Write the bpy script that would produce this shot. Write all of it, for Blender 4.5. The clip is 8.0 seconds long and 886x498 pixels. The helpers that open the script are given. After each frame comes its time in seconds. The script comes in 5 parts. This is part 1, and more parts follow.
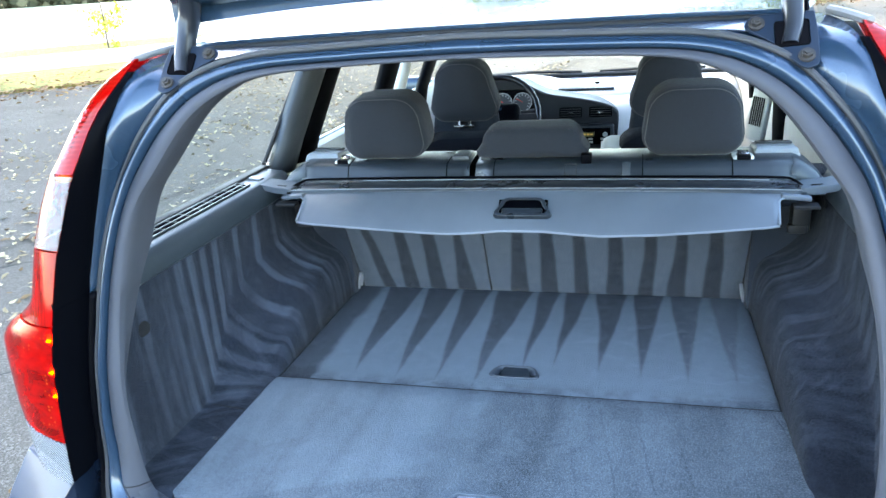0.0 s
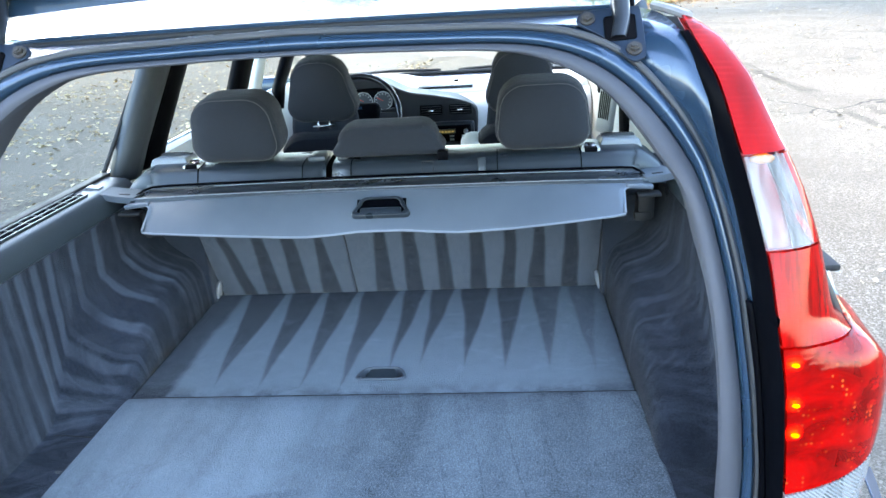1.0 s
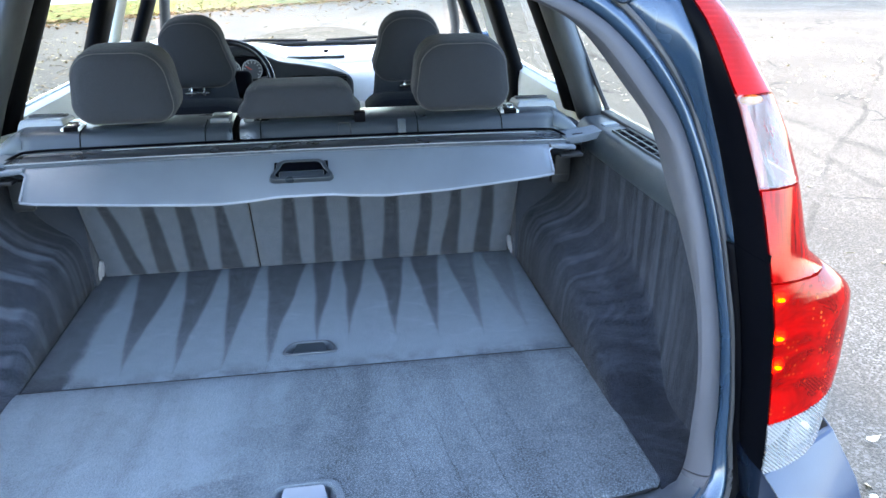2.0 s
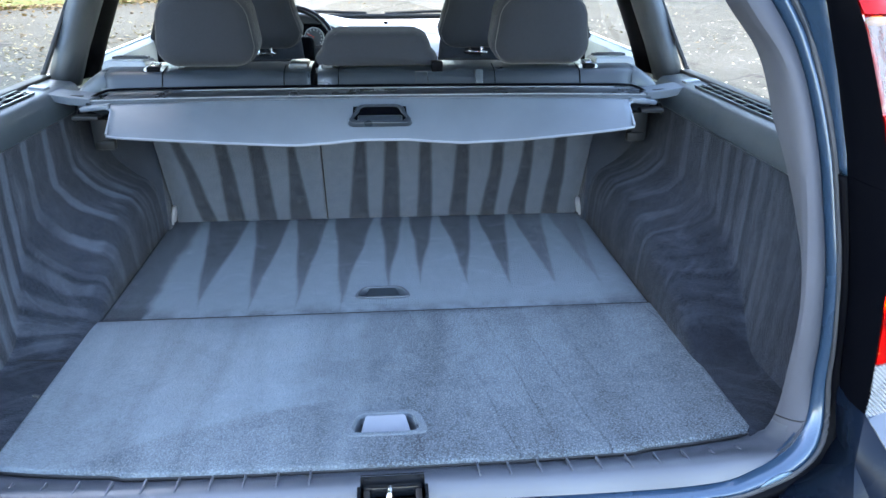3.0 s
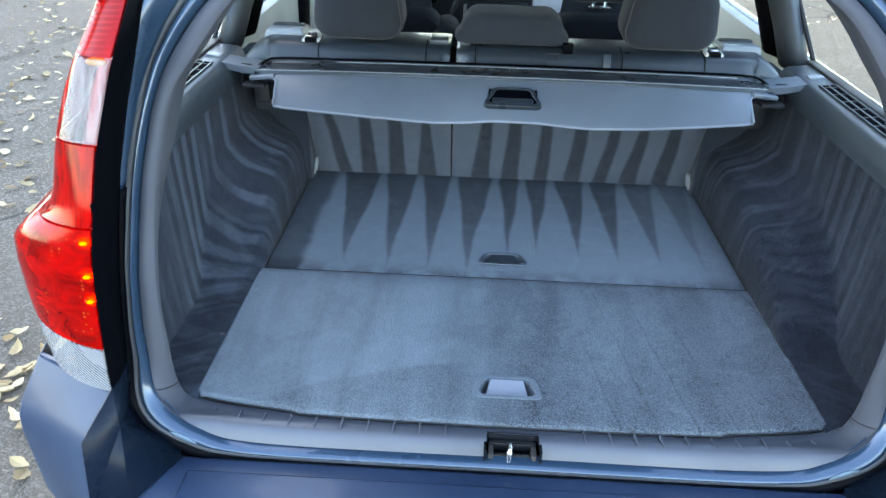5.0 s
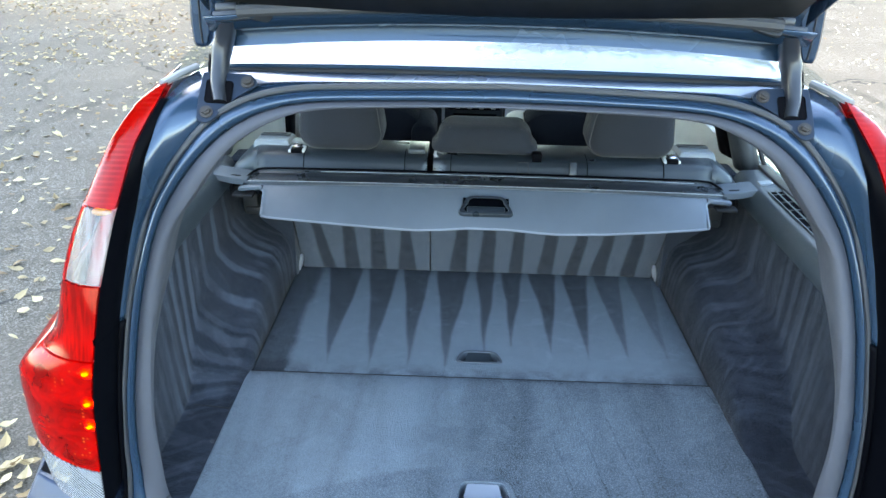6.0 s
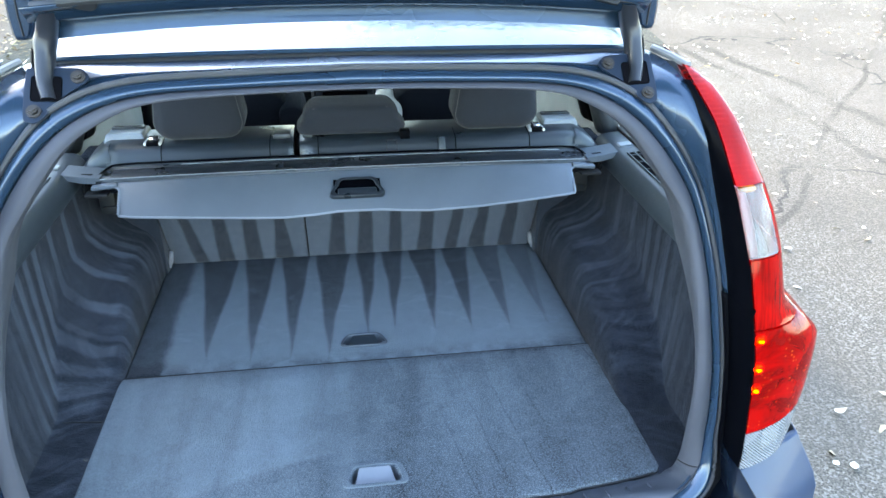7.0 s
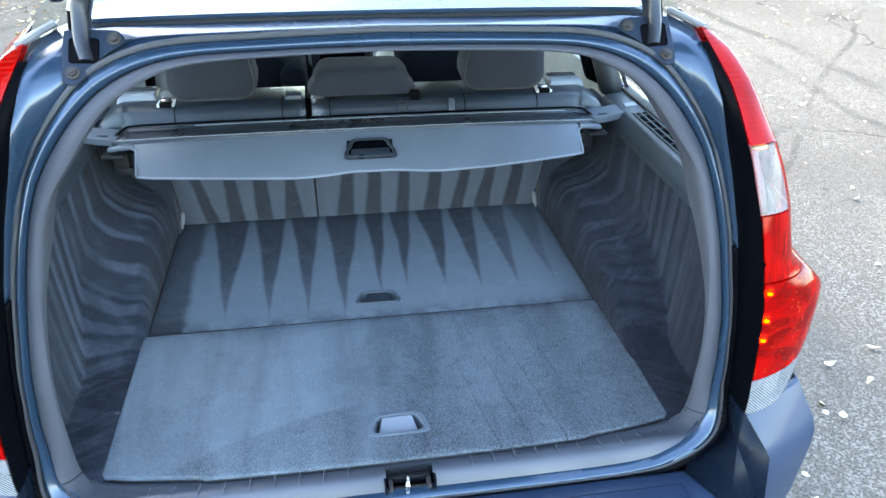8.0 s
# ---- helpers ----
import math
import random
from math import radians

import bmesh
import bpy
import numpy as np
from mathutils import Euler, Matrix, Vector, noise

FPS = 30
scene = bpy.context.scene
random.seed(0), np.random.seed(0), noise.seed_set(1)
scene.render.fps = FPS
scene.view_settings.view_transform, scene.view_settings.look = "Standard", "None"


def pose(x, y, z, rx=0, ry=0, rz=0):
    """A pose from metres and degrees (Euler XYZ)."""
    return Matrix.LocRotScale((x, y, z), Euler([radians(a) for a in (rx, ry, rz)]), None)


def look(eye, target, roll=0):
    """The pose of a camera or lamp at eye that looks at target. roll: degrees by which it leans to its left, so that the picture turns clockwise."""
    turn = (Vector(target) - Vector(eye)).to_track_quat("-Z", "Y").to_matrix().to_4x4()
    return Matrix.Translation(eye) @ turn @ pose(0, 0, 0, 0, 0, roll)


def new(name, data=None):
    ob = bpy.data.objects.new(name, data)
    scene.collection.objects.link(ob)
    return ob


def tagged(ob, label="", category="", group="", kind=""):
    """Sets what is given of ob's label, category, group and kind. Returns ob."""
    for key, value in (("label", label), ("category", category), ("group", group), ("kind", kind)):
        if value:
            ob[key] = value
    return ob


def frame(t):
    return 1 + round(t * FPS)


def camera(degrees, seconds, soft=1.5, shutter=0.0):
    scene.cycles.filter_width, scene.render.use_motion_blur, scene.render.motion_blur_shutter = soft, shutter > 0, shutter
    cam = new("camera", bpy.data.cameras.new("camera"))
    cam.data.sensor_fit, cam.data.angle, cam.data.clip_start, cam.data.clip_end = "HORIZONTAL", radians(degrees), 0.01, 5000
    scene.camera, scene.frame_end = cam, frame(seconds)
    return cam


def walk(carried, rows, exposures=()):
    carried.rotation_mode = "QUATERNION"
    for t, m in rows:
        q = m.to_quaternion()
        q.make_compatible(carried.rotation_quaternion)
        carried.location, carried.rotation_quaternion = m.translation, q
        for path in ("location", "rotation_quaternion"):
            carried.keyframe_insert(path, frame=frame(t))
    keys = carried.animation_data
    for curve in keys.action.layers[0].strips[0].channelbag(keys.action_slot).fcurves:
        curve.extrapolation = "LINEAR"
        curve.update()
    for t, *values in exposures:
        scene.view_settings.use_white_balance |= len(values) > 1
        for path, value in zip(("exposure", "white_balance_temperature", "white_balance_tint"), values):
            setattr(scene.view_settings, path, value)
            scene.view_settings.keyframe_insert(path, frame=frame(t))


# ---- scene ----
cam = camera(62.5, 8.0)
PATH = [
    (0, (0.253, -0.924, 1.42), (-0.254, 0.89, 0.748), -4.2),
    (0.5, (0.27, -0.911, 1.418), (-0.09, 0.937, 0.743), -4.1),
    (1, (0.282, -0.898, 1.411), (0.11, 0.97, 0.716), -3.7),
    (1.2, (0.283, -0.888, 1.407), (0.199, 0.981, 0.7), -3.5),
    (2.3, (0.021, -0.847, 1.323), (0.325, 0.979, 0.566), -0.2),
    (2.5, (0.009, -0.853, 1.298), (0.286, 0.978, 0.542), 0.5),
    (3, (0.004, -0.866, 1.265), (0.167, 0.974, 0.498), 0.3),
    (3.5, (-0.027, -0.876, 1.257), (0.055, 0.969, 0.488), -0.6),
    (4, (-0.062, -0.879, 1.256), (-0.024, 0.955, 0.459), -1.2),
    (4.2, (-0.076, -0.879, 1.26), (-0.044, 0.94, 0.428), -1.3),
    (5.3, (-0.082, -0.995, 1.551), (-0.189, 0.721, 0.528), 2.5),
    (5.5, (-0.081, -1.0, 1.583), (-0.215, 0.747, 0.618), 2.3),
    (6, (-0.068, -0.999, 1.613), (-0.1, 0.804, 0.748), 1.4),
    (6.5, (-0.045, -0.988, 1.618), (0.104, 0.808, 0.751), 0.6),
    (7, (-0.03, -0.986, 1.619), (0.233, 0.77, 0.697), 0.6),
    (7.5, (-0.059, -1.005, 1.636), (0.256, 0.712, 0.66), 1.0),
    (8, (-0.103, -1.02, 1.632), (0.195, 0.68, 0.622), 1.0),
]
EXPOSURES = [(0, 4.43, 7120, 8), (1.2, 4.43, 7050, 9), (2.3, 4.44, 7090, 12), (4.2, 4.44, 7090, 12), (5.3, 4.10, 7550, 7), (6.5, 4.25, 7300, 6), (8, 4.25, 7150, 7)]
walk(cam, [(t, look(eye, target, roll)) for t, eye, target, roll in PATH], EXPOSURES)

# ---- light ----
SUN_AZ, SUN_EL = 54.0, 47.0   # degrees to the left of straight ahead, and above the ground
world = bpy.data.worlds.new("world")
scene.world = world
world.use_nodes = True
wn = world.node_tree
sky = wn.nodes.new("ShaderNodeTexSky")
sky.sky_type, sky.sun_disc = "NISHITA", False
sky.sun_elevation, sky.sun_rotation = radians(SUN_EL), radians(-SUN_AZ)
wn.links.new(sky.outputs[0], wn.nodes["Background"].inputs[0])
wn.nodes["Background"].inputs[1].default_value = 0.15
sun = new("sun", bpy.data.lights.new("sun", "SUN"))
sun.data.energy, sun.data.angle, sun.data.color = 0.40, radians(4.0), (1.0, 0.90, 0.76)
sx, sy, sz = -math.sin(radians(SUN_AZ)), math.cos(radians(SUN_AZ)), math.tan(radians(SUN_EL))
sun.matrix_world = look((sx * 20, sy * 20, sz * 20), (0, 0, 0))


# ---- node helpers ----
class Mat:
    """A principled material and short ways to add nodes to it."""

    def __init__(self, name, base=(0.5, 0.5, 0.5), rough=0.5, metal=0.0, coat=0.0, spec=0.5, sheen=0.0):
        self.m = bpy.data.materials.new(name)
        self.m.use_nodes = True
        self.nt = self.m.node_tree
        self.b = self.nt.nodes["Principled BSDF"]
        self.put("Base Color", (*base, 1)), self.put("Roughness", rough), self.put("Metallic", metal)
        self.put("Coat Weight", coat), self.put("Coat Roughness", 0.04), self.put("Specular IOR Level", spec)
        self.put("Sheen Weight", sheen)
        self.co = None

    def put(self, key, value):
        if isinstance(value, bpy.types.NodeSocket):
            self.nt.links.new(value, self.b.inputs[key])
        else:
            self.b.inputs[key].default_value = value

    def node(self, kind, ins=(), operation="", feature="", data_type="", interpolation_type=""):
        n = self.nt.nodes.new(kind)
        if operation:
            n.operation = operation
        if feature:
            n.feature = feature
        if data_type:
            n.data_type = data_type
        if interpolation_type:
            n.interpolation_type = interpolation_type
        for k, v in dict(ins).items():
            if isinstance(v, bpy.types.NodeSocket):
                self.nt.links.new(v, n.inputs[k])
            else:
                n.inputs[k].default_value = v
        return n

    def coord(self):
        if self.co is None:
            self.co = self.node("ShaderNodeTexCoord").outputs["Object"]
        return self.co

    def xyz(self):
        n = self.node("ShaderNodeSeparateXYZ", {0: self.coord()})
        return n.outputs[0], n.outputs[1], n.outputs[2]

    def scaled(self, v):
        return self.node("ShaderNodeVectorMath", {0: self.coord(), 1: v}, operation="MULTIPLY").outputs[0]

    def noise(self, scale, detail=3.0, rough=0.55, vec=None, dist=0.0):
        return self.node("ShaderNodeTexNoise", {"Vector": vec or self.coord(), "Scale": scale, "Detail": detail, "Roughness": rough, "Distortion": dist}).outputs[0]

    def voronoi(self, scale, feature="F1", vec=None):
        return self.node("ShaderNodeTexVoronoi", {"Vector": vec or self.coord(), "Scale": scale}, feature=feature).outputs["Distance"]

    def math(self, op, a, b=0.0, c=0.0):
        return self.node("ShaderNodeMath", {0: a, 1: b, 2: c}, operation=op).outputs[0]

    def ramp(self, v, lo, hi, out_lo=0.0, out_hi=1.0):
        return self.node("ShaderNodeMapRange", {0: v, 1: lo, 2: hi, 3: out_lo, 4: out_hi}, interpolation_type="SMOOTHSTEP").outputs[0]

    def mix(self, f, a, b):
        a, b = [v if isinstance(v, bpy.types.NodeSocket) else (*v, 1) for v in (a, b)]
        return self.node("ShaderNodeMix", {0: f, 6: a, 7: b}, data_type="RGBA").outputs[2]

    def bump(self, h, strength=0.3, dist=0.002):
        self.put("Normal", self.node("ShaderNodeBump", {"Height": h, "Strength": strength, "Distance": dist}).outputs[0])
        return self


def plastic(name, base, rough, grain=700.0, strength=0.25, spec=0.5):
    k = Mat(name, base, rough, spec=spec)
    n = k.noise(2.5, 4)
    k.put("Base Color", k.mix(k.ramp(n, 0.3, 0.7), [c * 0.85 for c in base], [min(1, c * 1.12) for c in base]))
    k.put("Roughness", k.ramp(k.noise(9.0, 4), 0.3, 0.7, rough - 0.06, rough + 0.08))
    return k.bump(k.noise(grain, 2), strength, 0.0004).m


def paint():
    k = Mat("blue_paint", (0.05, 0.11, 0.2), 0.30, 0.35, 0.55, 0.3)
    k.put("Coat IOR", 1.45)
    f = k.noise(1500, 1)
    k.put("Base Color", k.mix(k.ramp(f, 0.35, 0.65), (0.0105, 0.0260, 0.050), (0.0215, 0.0460, 0.080)))
    k.put("Roughness", k.ramp(k.noise(7, 3), 0.35, 0.65, 0.19, 0.28))
    d = k.noise(60, 6, 0.7)
    k.put("Coat Roughness", k.ramp(d, 0.45, 0.75, 0.03, 0.10))
    return k.bump(k.noise(14, 2), 0.02, 0.002).m


def bumper_paint():
    k = Mat("bumper_paint", (0.03, 0.05, 0.09), 0.40, 0.1, 0.08, 0.22)
    k.put("Base Color", k.mix(k.ramp(k.noise(5, 5), 0.3, 0.7), (0.011, 0.022, 0.046), (0.019, 0.034, 0.064)))
    return k.bump(k.noise(300, 3), 0.08, 0.001).m


def pile(k, light, dark, fac, grain=0.55, mottle=0.4, sheen=0.12):
    """Short-pile carpet: brushed light and dark, speckled and fuzzy."""
    fine = k.noise(290, 3, 0.7)
    mid = k.noise(38, 4, 0.6)
    f = k.math("ADD", fac, k.math("MULTIPLY", k.math("SUBTRACT", mid, 0.5), mottle))
    f = k.math("ADD", f, k.math("MULTIPLY", k.math("SUBTRACT", fine, 0.5), grain))
    lint = k.ramp(k.voronoi(26), 0.02, 0.012)
    col = k.mix(k.math("MAXIMUM", k.math("MINIMUM", f, 1.0), 0.0), dark, light)
    sparse = k.math("MULTIPLY", lint, k.ramp(k.noise(3.1, 1), 0.55, 0.62))
    k.put("Base Color", k.mix(k.math("MULTIPLY", sparse, 0.7), col, (0.55, 0.55, 0.55)))
    k.put("Roughness", 1.0), k.put("Specular IOR Level", 0.1), k.put("Sheen Weight", sheen), k.put("Sheen Roughness", 0.5)
    return k.bump(k.math("ADD", fine, k.math("MULTIPLY", mid, 0.6)), 0.9, 0.004).m


LIGHT, DARK = (0.188, 0.228, 0.262), (0.0140, 0.0185, 0.0255)


def strokes(k, across, shapes):
    """Brush marks laid side by side: each is (t, l0, r0, l1, r1), edges going from l0, r0 where t is 0 to l1, r1 where t is 1. 1 in a mark."""
    wob = k.math("MULTIPLY", k.math("SUBTRACT", k.noise(3.6, 2, 0.4), 0.5), 0.024)
    u = k.math("ADD", across, wob)
    out = 0.0
    for t, l0, r0, l1, r1 in shapes:
        left = k.math("MULTIPLY_ADD", t, l1 - l0, l0)
        right = k.math("MULTIPLY_ADD", t, r1 - r0, r0)
        inside = k.math("MINIMUM", k.math("SUBTRACT", u, left), k.math("SUBTRACT", right, u))
        out = k.math("MAXIMUM", out, inside) if out else inside
    return k.ramp(out, -0.004, 0.008)


FLOOR_MARKS = [(-.451, -.328, -.366, .47), (-.328, -.222, -.267, .455), (-.222, -.124, -.175, .455), (-.124, -.010, -.087, .44), (-.010, .065, .012, .52),
               (.065, .145, .081, .555), (.145, .245, .184, .54), (.245, .342, .272, .52), (.342, .440, .366, .51), (.440, .53, .462, .50)]
SEAT_MARKS = [(-.463, -.419, -.486, -.460), (-.394, -.343, -.393, -.359), (-.314, -.262, -.312, -.272), (-.233, -.174, -.218, -.196), (-.084, -.029, -.055, -.026),
              (.001, .053, .013, .048), (.092, .136, .096, .128), (.178, .228, .186, .220), (.261, .306, .276, .308), (.337, .390, .352, .380), (.428, .477, .429, .464)]


def carpet_front():
    k = Mat("carpet_floor_front")
    x, y, z = k.xyz()
    shapes = []
    for a, b, tip, at in FLOOR_MARKS:
        t = k.math("MULTIPLY", k.math("SUBTRACT", 0.965, y), 1 / (0.965 - at))
        shapes.append((t, a + .006, b - .006, tip - .001, tip + .001))
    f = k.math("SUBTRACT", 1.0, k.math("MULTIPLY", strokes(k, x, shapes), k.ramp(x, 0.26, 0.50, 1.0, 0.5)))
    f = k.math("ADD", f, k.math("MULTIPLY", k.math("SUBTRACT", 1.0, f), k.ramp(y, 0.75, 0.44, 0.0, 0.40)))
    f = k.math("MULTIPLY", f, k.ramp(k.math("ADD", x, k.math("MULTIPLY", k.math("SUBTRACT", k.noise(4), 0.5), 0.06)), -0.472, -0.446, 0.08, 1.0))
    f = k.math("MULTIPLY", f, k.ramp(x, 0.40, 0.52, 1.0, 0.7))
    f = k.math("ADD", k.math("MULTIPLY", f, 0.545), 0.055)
    near = k.math("MULTIPLY", k.ramp(y, 0.418, 0.48, 1.0, 0.0), k.ramp(k.noise(16, 4, 0.7), 0.4, 0.65, -0.30, 0.02))
    scuff = k.ramp(k.math("ABSOLUTE", k.math("SUBTRACT", k.noise(1.0, 3, 0.5, k.scaled((2.2, 5.0, 1.0)), 1.2), 0.5)), 0.012, 0.0, 0.0, 0.10)
    return pile(k, LIGHT, DARK, k.math("ADD", k.math("ADD", f, near), scuff), 0.50, 0.22)


def carpet_rear():
    k = Mat("carpet_floor_rear")
    x, y, z = k.xyz()
    s = k.noise(1.0, 3, 0.5, k.scaled((11.0, 1.6, 1.0)), 0.7)
    f = k.ramp(s, 0.32, 0.68, 0.53, 0.74)
    # the brushed half, the darker looped half, swept patches, the edge darkened against light
    f = k.math("MULTIPLY", f, k.ramp(k.math("ADD", x, k.math("MULTIPLY", k.math("SUBTRACT", k.noise(5), 0.5), 0.08)), -0.045, -0.015, 1.0, 0.80))
    arc = k.math("ADD", k.math("MULTIPLY_ADD", x, -0.34, y), k.math("MULTIPLY", k.math("SUBTRACT", k.noise(4, 2), 0.5), 0.09))
    swept = k.math("MULTIPLY", k.ramp(arc, 0.155, 0.135), k.ramp(x, -0.06, -0.10))
    f = k.math("SUBTRACT", f, k.math("MULTIPLY", swept, 0.075))
    patch = k.ramp(k.noise(6.5, 3, 0.5, None, 1.2), 0.53, 0.57, 0.0, 0.06)
    f = k.math("SUBTRACT", f, patch)
    # colour darkened towards the rear edge, offsetting the light from the opening
    toned = k.math("MULTIPLY", k.ramp(k.math("ADD", y, k.math("MULTIPLY", k.math("SUBTRACT", k.noise(5, 3), 0.5), 0.25)), 0.26, 0.0, 0.0, 1.0), k.ramp(x, -0.25, 0.02, 0.55, 1.0))
    f = k.math("MULTIPLY", f, k.math("SUBTRACT", 1.0, k.math("MULTIPLY", toned, 0.28)))
    loops = k.ramp(k.voronoi(300), 0.15, 0.6, 0.11, -0.19)
    f = k.math("ADD", f, k.math("MULTIPLY", loops, k.math("MAXIMUM", k.math("MULTIPLY", swept, 0.7), k.ramp(k.math("ADD", x, k.math("MULTIPLY", k.math("SUBTRACT", k.noise(4, 3), 0.5), 0.3)), -0.15, 0.06, 0.12, 1.0))))
    u = k.math("ADD", k.math("ADD", x, k.math("MULTIPLY", y, 0.16)), k.math("MULTIPLY", k.math("SUBTRACT", k.noise(9, 3), 0.5), 0.02))
    line = k.math("ABSOLUTE", k.math("SUBTRACT", k.math("FRACT", k.math("DIVIDE", k.math("ADD", u, 3.0), 0.067)), 0.5))
    crease = k.math("MULTIPLY", k.ramp(line, 0.045, 0.005), k.ramp(k.noise(1.0, 3, 0.5, k.scaled((11.0, 3.0, 1.0))), 0.44, 0.56))
    f = k.math("SUBTRACT", f, k.math("MULTIPLY", k.math("MULTIPLY", crease, k.ramp(x, -0.02, 0.10)), 0.13))
    f = k.math("SUBTRACT", f, k.ramp(y, 0.412, 0.395, 0.10, 0.0))
    return pile(k, LIGHT, DARK, k.math("SUBTRACT", f, 0.02), 0.62, 0.20)


def carpet_seat():
    k = Mat("carpet_seatback")
    x, y, z = k.xyz()
    t = k.math("MULTIPLY", k.math("SUBTRACT", z, 0.60), 1 / 0.22)
    f = k.math("SUBTRACT", 1.0, strokes(k, x, [(t, *m) for m in SEAT_MARKS]))
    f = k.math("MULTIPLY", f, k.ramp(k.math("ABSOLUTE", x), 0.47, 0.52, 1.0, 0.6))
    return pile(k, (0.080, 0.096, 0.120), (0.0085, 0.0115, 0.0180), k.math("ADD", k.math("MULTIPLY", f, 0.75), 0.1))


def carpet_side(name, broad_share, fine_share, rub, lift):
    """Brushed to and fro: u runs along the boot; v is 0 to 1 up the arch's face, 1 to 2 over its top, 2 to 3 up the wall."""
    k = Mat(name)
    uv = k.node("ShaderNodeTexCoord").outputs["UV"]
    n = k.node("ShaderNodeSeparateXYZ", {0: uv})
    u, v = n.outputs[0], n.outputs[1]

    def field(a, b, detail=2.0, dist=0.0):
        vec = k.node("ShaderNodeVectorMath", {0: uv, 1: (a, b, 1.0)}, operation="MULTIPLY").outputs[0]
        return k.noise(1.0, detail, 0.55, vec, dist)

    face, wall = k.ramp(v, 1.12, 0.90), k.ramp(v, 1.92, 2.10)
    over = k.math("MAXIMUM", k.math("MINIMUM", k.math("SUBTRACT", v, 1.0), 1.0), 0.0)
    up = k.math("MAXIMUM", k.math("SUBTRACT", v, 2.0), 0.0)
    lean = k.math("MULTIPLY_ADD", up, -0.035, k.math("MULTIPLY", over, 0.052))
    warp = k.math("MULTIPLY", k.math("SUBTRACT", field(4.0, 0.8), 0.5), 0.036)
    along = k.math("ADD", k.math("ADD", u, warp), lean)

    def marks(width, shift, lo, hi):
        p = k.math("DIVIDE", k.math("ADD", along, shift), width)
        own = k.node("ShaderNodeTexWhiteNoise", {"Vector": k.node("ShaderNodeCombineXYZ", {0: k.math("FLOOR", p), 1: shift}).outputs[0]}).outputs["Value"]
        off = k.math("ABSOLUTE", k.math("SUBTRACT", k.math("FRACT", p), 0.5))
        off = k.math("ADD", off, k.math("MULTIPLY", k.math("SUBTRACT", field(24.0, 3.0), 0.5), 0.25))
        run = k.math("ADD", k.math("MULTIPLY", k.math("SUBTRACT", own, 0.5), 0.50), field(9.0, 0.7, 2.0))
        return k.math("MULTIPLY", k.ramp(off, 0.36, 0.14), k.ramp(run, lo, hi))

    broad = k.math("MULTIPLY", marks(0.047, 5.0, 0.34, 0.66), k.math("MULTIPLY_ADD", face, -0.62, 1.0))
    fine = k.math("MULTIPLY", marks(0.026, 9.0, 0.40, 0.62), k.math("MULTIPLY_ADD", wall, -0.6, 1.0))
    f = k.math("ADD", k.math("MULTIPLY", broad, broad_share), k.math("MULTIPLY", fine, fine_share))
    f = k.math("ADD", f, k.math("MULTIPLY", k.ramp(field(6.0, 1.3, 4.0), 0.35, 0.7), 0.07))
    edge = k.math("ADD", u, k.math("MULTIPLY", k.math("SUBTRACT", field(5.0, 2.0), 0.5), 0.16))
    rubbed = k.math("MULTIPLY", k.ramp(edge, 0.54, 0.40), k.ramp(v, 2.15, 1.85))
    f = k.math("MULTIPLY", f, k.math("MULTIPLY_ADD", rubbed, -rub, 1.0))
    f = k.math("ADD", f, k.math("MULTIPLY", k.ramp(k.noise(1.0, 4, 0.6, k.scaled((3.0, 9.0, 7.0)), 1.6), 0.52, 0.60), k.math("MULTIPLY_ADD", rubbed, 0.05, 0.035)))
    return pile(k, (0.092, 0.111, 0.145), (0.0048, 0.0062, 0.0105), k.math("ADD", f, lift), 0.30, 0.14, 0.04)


def cloth(name, a, b):
    k = Mat(name, b, 0.95, spec=0.15, sheen=0.05)
    w = k.noise(600, 2, 0.7)
    k.put("Base Color", k.mix(w, a, b))
    return k.bump(k.math("ADD", w, k.noise(30, 3)), 0.5, 0.002).m


